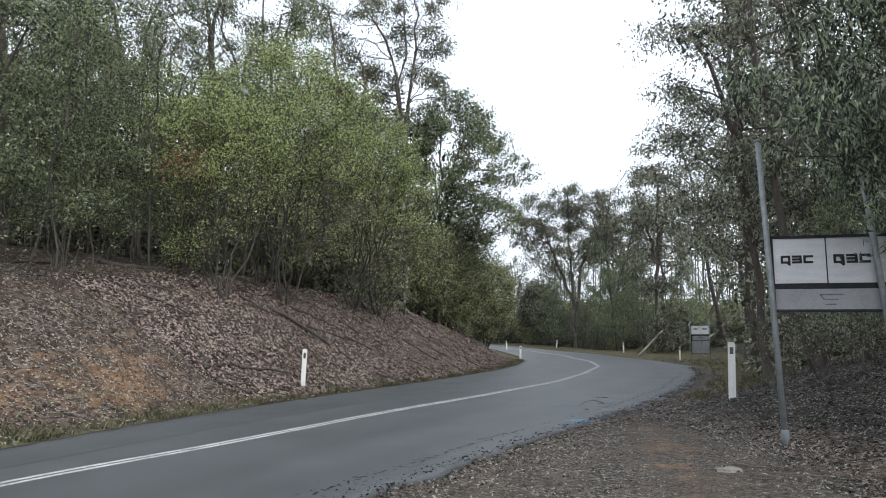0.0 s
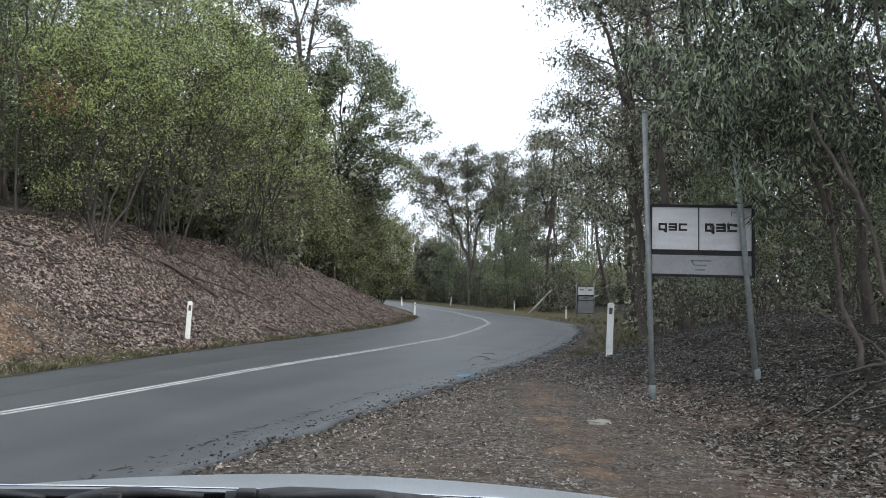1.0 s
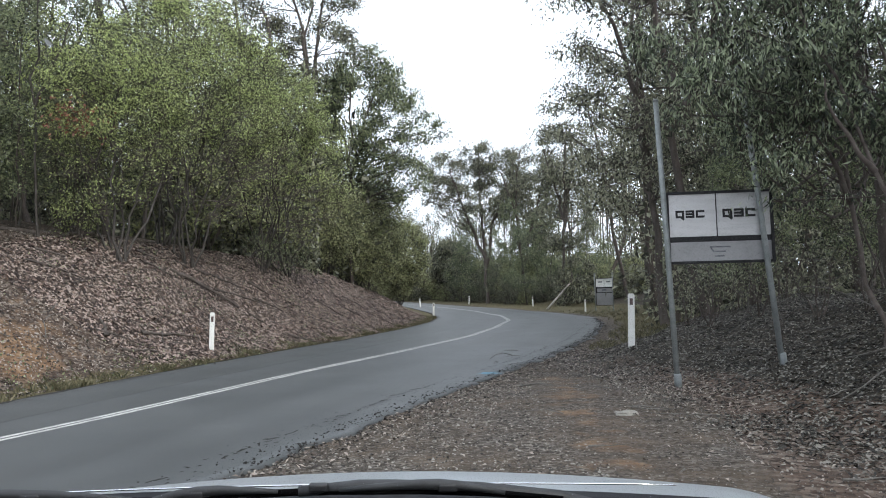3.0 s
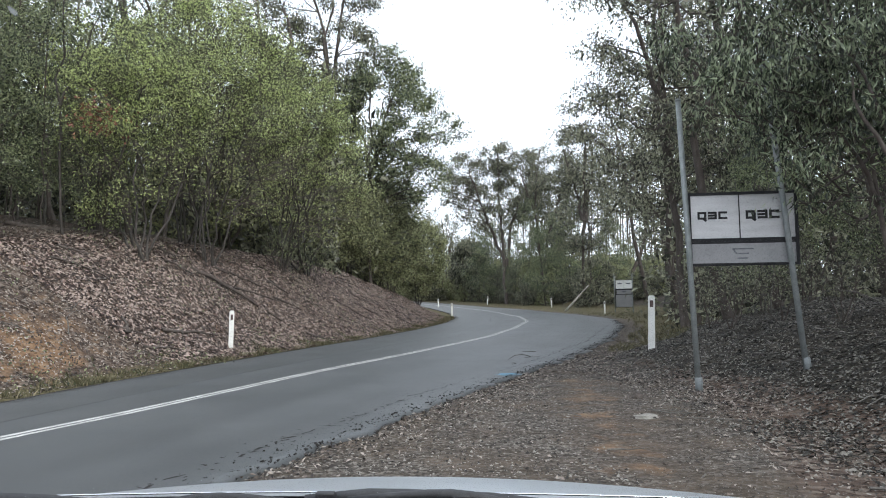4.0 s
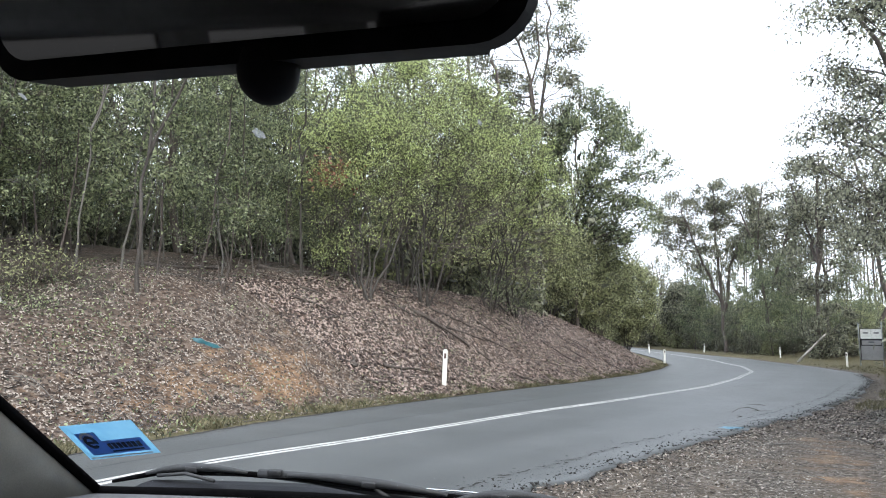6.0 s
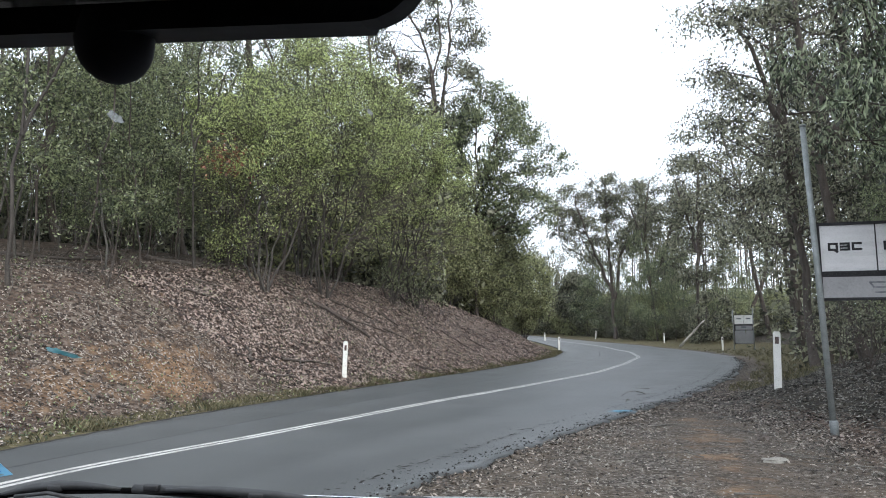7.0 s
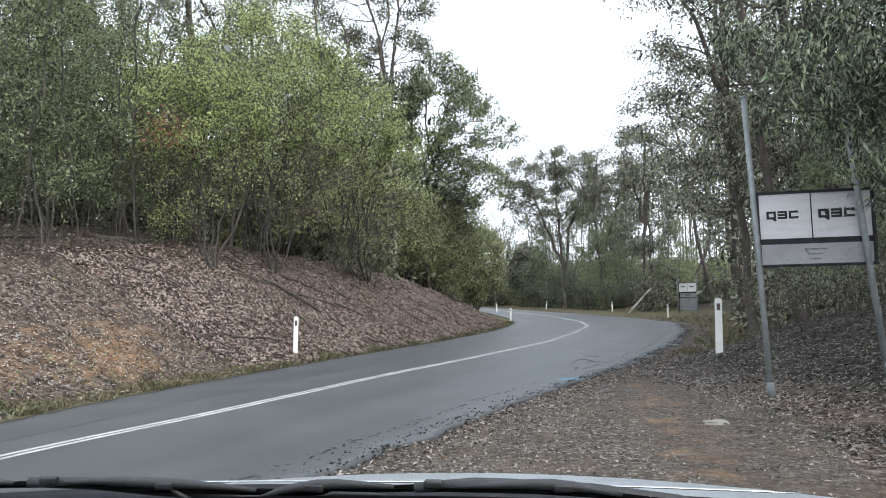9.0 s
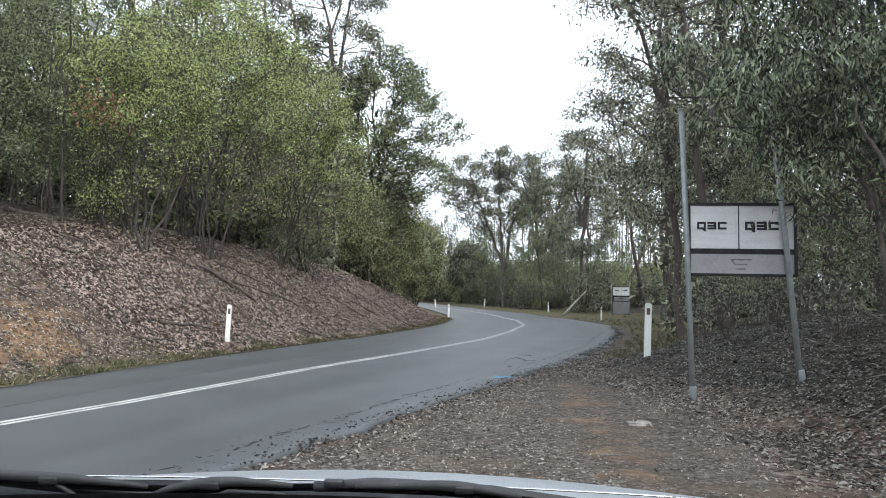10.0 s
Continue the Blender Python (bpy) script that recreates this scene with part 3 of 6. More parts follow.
def road_cracks():
    """Broken dark cracks and crumbled bits along the outer edge of the seal."""
    rng = np.random.default_rng(14)
    V, Q = [], []

    def bit(x, y, lx, ly, turn):
        c, si = math.cos(turn), math.sin(turn)
        k = 4 * len(Q)
        z = float(road_rise(y)) + 0.0152
        for a, b in ((-1, -0.6), (1, -1), (0.8, 1), (-0.9, 0.7)):
            a, b = a * lx * rng.uniform(0.6, 1.2), b * ly * rng.uniform(0.5, 1.3)
            V.append((x + a * c - b * si, y + a * si + b * c, z))
        Q.append((k, k + 1, k + 2, k + 3))

    for y in np.arange(3.5, 30, 0.11):
        x = float(right_edge(y)) - 0.42 - 0.012 * y + 0.16 * float(LUMP(3.0, y, 0.9)) + rng.normal() * 0.025
        slope = math.atan2(1, float(right_edge(y + 0.5) - right_edge(y)) * 2)
        if rng.random() < 0.72:
            bit(x, y, rng.uniform(0.03, 0.09), rng.uniform(0.01, 0.024), slope + rng.normal() * 0.5)
        for k in range(2):
            bit(x + rng.normal() * 0.09, y + rng.uniform(-0.05, 0.05), rng.uniform(0.008, 0.03), rng.uniform(0.006, 0.014), rng.uniform(0, 3))
        if rng.random() < 0.25:
            bit(x + rng.uniform(-0.4, 0.35), y, rng.uniform(0.01, 0.03), rng.uniform(0.006, 0.014), rng.uniform(0, 3))
    ob = new("crack", mesh_of("crack", V, Q, CRACK))
    ob.parent = [o for o in scene.objects if o.name == "road"][0]
    tagged(ob, "dark cracks along the crumbling road edge")


road_cracks()


# ---- guide posts and signs ----
def guide_post(x, y, height, lean_x=0.0, lean_y=0.0, turn=0.0, width=0.11, label="white roadside guide post with a dark reflector", sink=0.0):
    z = float(land(x, y)) - sink
    e = tagged(new("guide_post"), label, "guide post", "guide posts along the road")
    e.matrix_world = pose(x, y, z - 0.05, lean_y, lean_x, turn)
    h = height + 0.05
    w = width / 2
    bm = bmesh.new()
    plate(bm, [(-w, -0.15), (w, -0.15), (w, h - 0.03), (w * 0.7, h), (-w * 0.7, h), (-w, h - 0.03)], -0.022, 0.022)
    bmesh.ops.bevel(bm, geom=[ed for ed in bm.edges if abs((ed.verts[0].co - ed.verts[1].co).z) > 0.3], offset=0.008, segments=2, affect="EDGES")
    part("post", bm, PAINT_WHITE, e)
    bm = bmesh.new()
    box(bm, pose(0, -0.024, h - 0.16), width * 0.5, 0.008, 0.13, 0.003)
    part("reflector", bm, REFLECTOR, e, "dark rectangular reflector")
    return e


guide_post(-3.48, 16.4, 1.01, 1.5, 0, 12, sink=0.12)
guide_post(5.38, 48.4, 1.0, 1.0, 0, 10, 0.13)
guide_post(5.33, 12.81, 1.06, 1.6, 1.5, -20, 0.13, "tall white guide post with a dark reflector, leaning slightly")
guide_post(17.5, 50.8, 1.0, 0, 0, -15, 0.12)
guide_post(17.4, 66.2, 0.95, -2, 0, -15, 0.12)
guide_post(6.6, 71.5, 0.95, -4, 0, 5, 0.12)
guide_post(13.2, 80.0, 0.95, 4, 0, -5, 0.12)


def ring_shape(bm, m, x, z, w, h, t, gaps=()):
    """A rounded rectangular ring of bars; the sides named in gaps are left open."""
    for side, (cx, cz, sx, sz) in {"top": (0, h / 2 - t / 2, w, t), "low": (0, -h / 2 + t / 2, w, t), "left": (-w / 2 + t / 2, 0, t, h - 2 * t), "right": (w / 2 - t / 2, 0, t, h - 2 * t)}.items():
        if side not in gaps:
            box(bm, m @ pose(x + cx, 0, z + cz), sx, 0.004, sz, min(t, 0.012) * 0.3)


def emblem(parent, m, x, z, w):
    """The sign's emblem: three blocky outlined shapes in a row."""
    h, t, u = w * 0.27, w * 0.075, w * 0.3
    bm = bmesh.new()
    ring_shape(bm, m, x - w * 0.35, z, u, h, t)
    box(bm, m @ pose(x - w * 0.26, 0, z - h * 0.55, 0, 40, 0), t * 1.8, 0.004, t)
    for dz in (-h / 2 + t / 2, 0, h / 2 - t / 2):
        box(bm, m @ pose(x, 0, z + dz), u, 0.004, t)
    box(bm, m @ pose(x + u / 2 - t / 2, 0, z), t, 0.004, h * 0.94)
    ring_shape(bm, m, x + w * 0.35, z, u, h, t, ("right",))
    part("emblem", bm, BLACK_PAINT, parent, "black blocky emblem")


def noticeboard(a, b, top_a, top_b, u0, u1, z0, z1, split, band, label, kind_rows):
    """Two pipes, from foot a to top_a and from b to top_b, with a framed board between u0 and u1 along the line of the feet, from z0 to z1."""
    a, b = Vector(a), Vector(b)
    e = tagged(new("sign_board"), label, "sign", "signs by the road")
    e.location = ((a + b) / 2).to_tuple()
    e.location.z = min(a.z, b.z)
    inv = Matrix.Translation(-e.location)
    for foot, head in ((a, Vector(top_a)), (b, Vector(top_b))):
        bm = bmesh.new()
        f, t = inv @ foot, inv @ head
        tube(bm, [f - Vector((0, 0, 0.2)), f.lerp(t, 0.5), t], [0.038, 0.038, 0.036], 14)
        post = part("post", bm, GALVANISED, e, "round galvanised steel post", True)
        bm = bmesh.new()
        d = (t - f).normalized()
        tube(bm, [f - d * 0.05, f + d * 0.15, f + d * 0.165], [0.05, 0.05, 0.041], 14)
        part("post_sleeve", bm, SLEEVE, post, "pale steel sleeve at the foot", True)
        bm = bmesh.new()
        tube(bm, [t - d * 0.02, t + d * 0.012, t + d * 0.02], [0.041, 0.041, 0.025], 14)
        part("post_cap", bm, GALVANISED, post, smooth=True)
    u = (b - a)
    u.z = 0
    u.normalize()
    n = Vector((-u.y, u.x, 0))
    org = inv @ Vector((a.x, a.y, 0)) + n * 0.085
    m = Matrix.Translation(org) @ Matrix((( u.x, n.x, 0, 0), (u.y, n.y, 0, 0), (0, 0, 1, 0), (0, 0, 0, 1)))
    cx, w, h = (u0 + u1) / 2, u1 - u0, z1 - z0
    bm = bmesh.new()
    box(bm, m @ pose(cx, 0, (z0 + z1) / 2), w, 0.03, h, 0.003)
    part("backing", bm, BLACK_PAINT, e)
    bm = bmesh.new()
    f = 0.036
    for px, pz, sx, sz in ((cx, z1 - f / 2, w, f), (cx, z0 + f / 2, w, f), (u0 + f / 2, (z0 + z1) / 2, f, h - 2 * f), (u1 - f / 2, (z0 + z1) / 2, f, h - 2 * f)):
        box(bm, m @ pose(px, -0.02, pz), sx, 0.055, sz, 0.003)
    part("frame", bm, BLACK_PAINT, e, "black metal frame")
    zb, zt = z0 + h * band[0], z0 + h * band[1]
    xs = u0 + w * split
    top_mat = BRUSHED if kind_rows else PAINT_WHITE
    panels = [(u0 + f, xs - 0.008, zt, z1 - f, top_mat), (xs + 0.008, u1 - f, zt, z1 - f, top_mat), (u0 + f, u1 - f, z0 + f, zb, SIGN_GREY)]
    if not kind_rows:
        panels.append((u0 + 0.1, u1 - 0.1, zb + 0.06, zt - 0.12, SIGN_GREY))
    for k, (x0, x1, p0, p1, mt) in enumerate(panels):
        bm = bmesh.new()
        box(bm, m @ pose((x0 + x1) / 2, -0.018, (p0 + p1) / 2), x1 - x0, 0.006, p1 - p0, 0.002)
        panel = part("panel", bm, mt, e, "brushed silver panel" if mt is BRUSHED else "white upper panel" if mt is PAINT_WHITE else "plain grey panel")
        face = m @ pose(0, -0.023, 0)
        if kind_rows and k < 2:
            emblem(panel, face, (x0 + x1) / 2 - 0.03 - 0.03 * k, p0 + (p1 - p0) * 0.53, (x1 - x0) * 0.62)
        elif kind_rows:
            bm = bmesh.new()
            mid, hh = (x0 + x1) / 2, p1 - p0
            for r, (dx, ln) in enumerate(((0.0, 0.27), (-0.02, 0.17), (-0.02, 0.13))):
                box(bm, face @ pose(mid + dx, 0, p1 - hh * (0.28 + 0.24 * r)), ln, 0.003, hh * 0.07)
            box(bm, face @ pose(mid - 0.12, 0, p1 - hh * 0.38, 0, -35, 0), 0.02, 0.003, hh * 0.3)
            part("lettering", bm, INK, panel, "faded unreadable lines of lettering")
        elif k != 2:
            bm = bmesh.new()
            box(bm, face @ pose((x0 + x1) / 2, 0, (p0 + p1) / 2 + (p1 - p0) * 0.1), (x1 - x0) * (0.5 if k < 2 else 0.3), 0.003, (p1 - p0) * (0.14 if k < 2 else 0.4))
            part("lettering", bm, INK, panel)
    return e


noticeboard((4.263, 8.69, 0.0), (5.612, 8.363, 0.27), (4.151, 8.757, 3.99), (5.25, 8.45, 4.4), -0.045, 1.38, 1.665, 2.675, 0.475, (0.30, 0.375),
            "framed sign of silver panels on two galvanised posts", True)
noticeboard((19.35, 53.6, 0.05), (20.45, 52.55, 0.05), (19.33, 53.6, 3.05), (20.43, 52.55, 3.1), 0.03, 1.5, 0.42, 2.65, 0.5, (0.46, 0.68),
            "distant framed sign with white and grey panels on two posts", False)


# ---- trees ----
def limb_mesh(name, paths, mat):
    """All stems, limbs and twigs of one tree: paths of points and radii."""
    V, Q, base = [], [], 0
    for pts, rad, sides in paths:
        pts = np.asarray(pts, float)
        d = np.gradient(pts, axis=0)
        d /= np.linalg.norm(d, axis=1)[:, None] + 1e-9
        ref = np.array([0.31, 0.95, 0.05]) if abs(d[0, 1]) < 0.8 else np.array([1.0, 0.0, 0.1])
        a = np.cross(d, ref)
        a /= np.linalg.norm(a, axis=1)[:, None] + 1e-9
        b = np.cross(d, a)
        t = np.arange(sides) * 2 * np.pi / sides
        ring = pts[:, None] + (a[:, None] * np.cos(t)[None, :, None] + b[:, None] * np.sin(t)[None, :, None]) * np.asarray(rad)[:, None, None]
        n = len(pts)
        V.append(ring.reshape(-1, 3))
        i = base + np.arange(n * sides).reshape(n, sides)
        j = np.roll(i, -1, axis=1)
        Q.append(np.stack([i[:-1].ravel(), j[:-1].ravel(), j[1:].ravel(), i[1:].ravel()], 1))
        base += n * sides
    return mesh_of(name, np.concatenate(V), np.concatenate(Q), mat, True)


def leaf_mesh(name, rng, centres, length, width, droop, mat):
    """Folded pointed leaves at the given places."""
    n = len(centres)
    d = rng.normal(size=(n, 3))
    d[:, 2] -= droop
    d /= np.linalg.norm(d, axis=1)[:, None]
    s = np.cross(d, rng.normal(size=(n, 3)))
    s /= np.linalg.norm(s, axis=1)[:, None] + 1e-9
    f = np.cross(d, s)
    L = length * rng.uniform(0.6, 1.25, n)[:, None]
    W = width * rng.uniform(0.7, 1.2, n)[:, None]
    mid = centres + d * L * 0.45 + f * W * 0.25
    verts = np.stack([centres, mid + s * W * 0.5, centres + d * L - f * W * 0.15, mid - s * W * 0.5], 1).reshape(-1, 3)
    return mesh_of(name, verts, np.arange(4 * n).reshape(n, 4), mat)


def curved(rng, p, q, n, wobble, sag=0.0):
    t = np.linspace(0, 1, n)[:, None]
    pts = p + (q - p) * t
    ln = np.linalg.norm(q - p)
    bend = rng.normal(size=3) * wobble * ln
    bend[2] += sag * ln
    pts = pts + bend * (t * (1 - t) * 4)
    pts[1:-1] += rng.normal(size=(n - 2, 3)) * wobble * ln * 0.25
    return pts


def make_tree(rng, stems, clumps, per, leaf, sigma, twigs=True, droop=0.6, leaf_mat=None, bark=None, trunk_r=0.15, flat=1.0, sides=8, limb_r=1.0, first=4, stem_mat=None):
    """stems: polylines from the ground; clumps: (centre, radii, anchors). Limbs reach from the stems to each clump, twigs to each anchor, leaves hang in sprays along the twigs.
    Gives the trunk's mesh and the crown's mesh."""
    paths, nodes, node_r = [], [], []
    for pts in stems:
        pts = np.asarray(pts, float)
        n = len(pts)
        r = trunk_r * np.linspace(1, 0.28, n) ** 0.8
        r[0] *= 1.25
        paths.append((pts, r, sides))
        k = max(1, int(n * 0.3))
        nodes.extend(pts[k:])
        node_r.extend(r[k:])
    nodes, node_r = np.array(nodes), np.array(node_r)
    leaves = []
    for c, rad, cnt, *thin in clumps:
        c, rad = np.asarray(c, float), np.asarray(rad, float)
        cost = np.linalg.norm(nodes - c, axis=1) + 1.2 * np.clip(nodes[:, 2] - c[2] + 0.3 * np.linalg.norm((nodes - c)[:, :2], axis=1), 0, None)
        k = int(np.argmin(cost))
        limb = curved(rng, nodes[k], c, 6, 0.1, -0.05)
        r0 = min(node_r[k] * 0.55, 0.01 + 0.013 * np.linalg.norm(c - nodes[k])) * limb_r
        paths.append((limb, np.linspace(r0, max(0.004, r0 * 0.3), 6), 5))
        a = rng.normal(size=(cnt, 3))
        a /= np.linalg.norm(a, axis=1)[:, None]
        a = c + a * rad * (rng.random((cnt, 1)) ** 0.45)
        for q in a:
            m = max(1, int(per * (thin[0] if thin else 1)))
            p = limb[rng.integers(first, 6)]
            leaves.append(p + (q - p) * rng.uniform(0.3, 1.12, (m, 1)))
            if twigs:
                paths.append((curved(rng, p, q, 3, 0.12), np.array([0.007, 0.0045, 0.002]) * (0.7 + trunk_r * 2), 3))
    leaves = np.concatenate(leaves)
    pos = leaves + rng.normal(size=leaves.shape) * sigma * np.array([1, 1, flat])
    wood = limb_mesh("trunk", paths, bark)
    if stem_mat:
        wood.materials.append(stem_mat)
        count = sum((len(p[0]) - 1) * p[2] for p in paths[:len(stems)])
        index = np.zeros(len(wood.polygons), np.int32)
        index[:count] = 1
        wood.polygons.foreach_set("material_index", index)
    return wood, leaf_mesh("crown", rng, pos, leaf[0], leaf[1], droop, leaf_mat)


def plant(meshes, x, y, turn=0.0, size=1.0, name="tree", label="", category="tree", group="", sink=0.08, tall=1.0):
    e = tagged(new(name), label, category, group)
    e.matrix_world = Matrix.Translation((x, y, float(land(x, y)) - sink)) @ pose(0, 0, 0, 0, 0, turn) @ Matrix.Diagonal((size, size, size * tall, 1))
    data_part("trunk", meshes[0], e)
    data_part("crown", meshes[1], e)
    return e


def stem(rng, base, top, n, wobble):
    return curved(rng, np.asarray(base, float), np.asarray(top, float), n, wobble)


def gum(seed, H=16.0, spread=3.2, clump_n=24, anchors=14, per=23, leaf=(0.18, 0.066), low=0.3, r=0.14, lean=0.8, mat=None, bark=None, sigma=0.2, twigs=True, flat=0.65):
    """A tall open eucalypt: bare trunk below, leaf clumps at the ends of rising limbs."""
    rng = np.random.default_rng(seed)
    top = np.array([rng.normal() * lean, rng.normal() * lean, H * 0.93])
    main = stem(rng, (0, 0, 0), top, 12, 0.025 + 0.012 * lean)
    fork = main[5]
    second = stem(rng, fork, fork + np.array([rng.normal() * spread * 0.6, rng.normal() * spread * 0.6, H * 0.4]), 7, 0.06)
    cl = []
    for k in range(clump_n):
        f = low + (1 - low) * (k + rng.random()) / clump_n
        w = spread * (0.35 + 0.75 * math.sin(math.pi * min(1, (f - low) / (1.04 - low)) ** 0.8)) * rng.uniform(0.3, 1.1)
        t = rng.uniform(0, 2 * np.pi)
        p = main[min(11, int(f * 11))]
        cl.append((np.array([p[0] + w * math.cos(t), p[1] + w * math.sin(t), H * f + rng.normal() * 0.4]), np.array([1, 1, flat]) * rng.uniform(0.7, 1.3) * spread * 0.42, anchors))
    return make_tree(rng, [main, second], cl, per, leaf, sigma, twigs, 0.9, mat or LEAF_GUM, bark or BARK_DARK, r, 0.7)


def sapling(seed, H=8.0, n=12, anchors=10, per=20, spread=1.5, mat=None, leaf=(0.098, 0.043), low=0.13, r=0.027):
    """A thin straight young tree with leaves in loose tiers."""
    rng = np.random.default_rng(seed)
    main = stem(rng, (0, 0, 0), (rng.normal() * 0.6, rng.normal() * 0.6, H), 10, 0.03)
    cl = []
    for k in range(n):
        f = low + (1.0 - low) * (k + rng.random()) / n
        t, w = rng.uniform(0, 2 * np.pi), spread * (1.15 - f * 0.65) * rng.uniform(0.3, 1.0)
        p = main[min(9, int(f * 9))]
        cl.append(((p[0] + w * math.cos(t), p[1] + w * math.sin(t), H * f + 0.3), (0.7, 0.7, 0.45), anchors))
    return make_tree(rng, [main], cl, per, leaf, 0.14, True, 0.4, mat or LEAF_GREEN, BARK_PALE if seed % 3 == 0 else BARK_DARK, r, 0.8, 6, first=2)


def dome(seed, H=7.5, R=4.0, n=54, anchors=12, per=34, low=0.9, stems=7, mat=None, leaf=(0.12, 0.055), r=0.045, squash=1.0, twigs=True):
    """A many-stemmed wattle with a rounded crown that reaches low down."""
    rng = np.random.default_rng(seed)
    st = []
    for k in range(stems):
        t = 2 * np.pi * (k + rng.random() * 0.6) / stems
        out = R * rng.uniform(0.25, 0.6)
        st.append(stem(rng, (0.12 * math.cos(t), 0.12 * math.sin(t), 0), (out * math.cos(t), out * math.sin(t), H * rng.uniform(0.55, 0.85)), 9, 0.06))
    cl = []
    for k in range(n):
        u = (k + 0.5) / n
        el = math.asin(min(1, 0.02 + 0.98 * u))
        t = k * 2.39996 + rng.normal() * 0.15
        s = rng.uniform(0.78, 1.0) if k % 4 else rng.uniform(0.35, 0.65)
        cl.append(((R * s * math.cos(el) * math.cos(t), R * s * math.cos(el) * math.sin(t) * squash, low + (H - low) * s * math.sin(el)), np.array([1, 1, 0.75]) * R * rng.uniform(0.2, 0.29), anchors))
    return make_tree(rng, st, cl, per, leaf, 0.17, twigs, 0.35, mat or LEAF_BUSH, BARK_DARK, r, 0.8, first=2)


def polar(yaw, dist, eye=(-0.12, -0.27)):
    """A place of the plan, by its bearing (degrees left of north) and distance from the parked car."""
    return eye[0] - dist * math.sin(radians(yaw)), eye[1] + dist * math.cos(radians(yaw))


plan = random.Random(11)
BIG = "spreading wattle with a dense olive-green crown on the bank"


def wattle(seed, foot, crown, size, n=64, anchors=13, per=29, leaf=(0.085, 0.038), mat=None, name="wattle", label=BIG, category="tree", group="wattles on the bank", stems=6, low=0.13):
    """A many-stemmed tree: foot (bearing, distance), crown centre (bearing, elevation, distance), half its size (across, up, in degrees)."""
    rng = np.random.default_rng(seed)
    bx, by = polar(*foot)
    base = np.array([bx, by, float(land(bx, by)) - 0.1])
    cx, cy = polar(crown[0], crown[2])
    c = np.array([cx, cy, 1.28 + crown[2] * math.tan(radians(crown[1]))]) - base
    R, Z = crown[2] * math.tan(radians(size[0])), crown[2] * math.tan(radians(size[1]))
    st = []
    for k in range(stems):
        t = 2 * np.pi * (k + rng.random() * 0.6) / stems
        off = np.array([math.cos(t), math.sin(t), 0]) * R * rng.uniform(0.25, 0.7)
        st.append(stem(rng, (0.15 * math.cos(t), 0.15 * math.sin(t), 0), c + off + np.array([0, 0, Z * rng.uniform(-0.1, 0.5)]), 10, 0.07))
    cl = []
    for k in range(n):
        u = -0.92 + 1.9 * (k + 0.5) / n
        w = math.sqrt(1 - u * u)
        t = k * 2.39996 + rng.normal() * 0.2
        s = rng.uniform(0.72, 0.95) if k % 4 else rng.uniform(0.3, 0.65)
        cl.append((c + np.array([R * w * math.cos(t), R * w * math.sin(t), Z * u]) * s, np.array([1, 1, 0.7]) * R * rng.uniform(0.2, 0.34), anchors if u > -0.1 else anchors + 10, 1.0 if u > 0.15 else max(low, 0.5) if u > -0.25 else low))
    e = tagged(new(name), label, category, group)
    e.location = base
    t, cr = make_tree(rng, st, cl, per, leaf, 0.11 if leaf[0] < 0.12 else 0.2, True, 0.35, mat or LEAF_WATTLE, BARK_GREY, 0.036, 0.8, 6, first=2, stem_mat=STEM_DARK)
    data_part("trunk", t, e)
    data_part("crown", cr, e)


wattle(1, (18.1, 19.0), (18.6, 13.2, 19.3), (5.8, 8.0), 76)
wattle(2, (13.1, 21.6), (11.4, 14.6, 21.6), (7.2, 10.0), 104)
wattle(3, (7.6, 25.5), (4.9, 10.8, 25.4), (4.7, 8.0), 78)
wattle(4, (15.0, 24.0), (13.8, 18.4, 24.0), (6.8, 7.4), 88)
wattle(5, (5.6, 27.0), (6.8, 14.6, 24.6), (5.0, 6.0), 62)
wattle(6, (21.5, 22.5), (21.6, 15.5, 22.5), (4.6, 7.0), 44)
# the bushes past the wattles
ROUND = "rounded grey-green bush reaching down to the crest of the bank"
wattle(7, (-0.2, 44.0), (-0.6, 5.4, 43.0), (4.0, 4.8), 88, 13, 28, (0.15, 0.07), LEAF_BUSH, "bush", ROUND, "bush", "bushes along the inside of the bend", 6, 0.8)
wattle(8, (-3.6, 50.0), (-3.9, 3.6, 50.0), (2.3, 3.8), 60, 12, 26, (0.16, 0.075), LEAF_BUSH, "bush", ROUND, "bush", "bushes along the inside of the bend", 6, 0.8)
wattle(9, (2.6, 36.0), (2.4, 6.6, 36.0), (3.2, 4.4), 60, 12, 26, (0.14, 0.065), LEAF_BUSH, "bush", ROUND, "bush", "bushes along the inside of the bend", 6, 0.6)

bush_meshes = [dome(20 + k, 5.6, 2.7, 32, 11, 20, 0.7, 5, LEAF_BUSH, (0.17, 0.08)) for k in range(3)]
far_bush_meshes = [dome(26 + k, 5.6, 2.7, 34, 11, 18, 0.1, 5, LEAF_BUSH if k == 1 else LEAF_GUM, (0.24, 0.11), twigs=False) for k in range(3)]
for x, y, s in ((-3.9, 34, 1.2), (-0.6, 42.5, 1.15), (-6.8, 31, 1.3), (-5.4, 38, 1.4), (-3.5, 43, 1.4), (1.0, 51, 1.0), (1.2, 58, 1.1), (0.6, 65, 1.2)):
    plant(bush_meshes[plan.randrange(3)], x, y, plan.uniform(0, 360), s, "bush", "rounded green roadside bush on the bank", "bush", "bushes along the inside of the bend")

sapling_meshes = [sapling(40 + k, (8.5, 10, 7, 9, 6)[k], 16, 11, 30) for k in range(5)]
done = 0
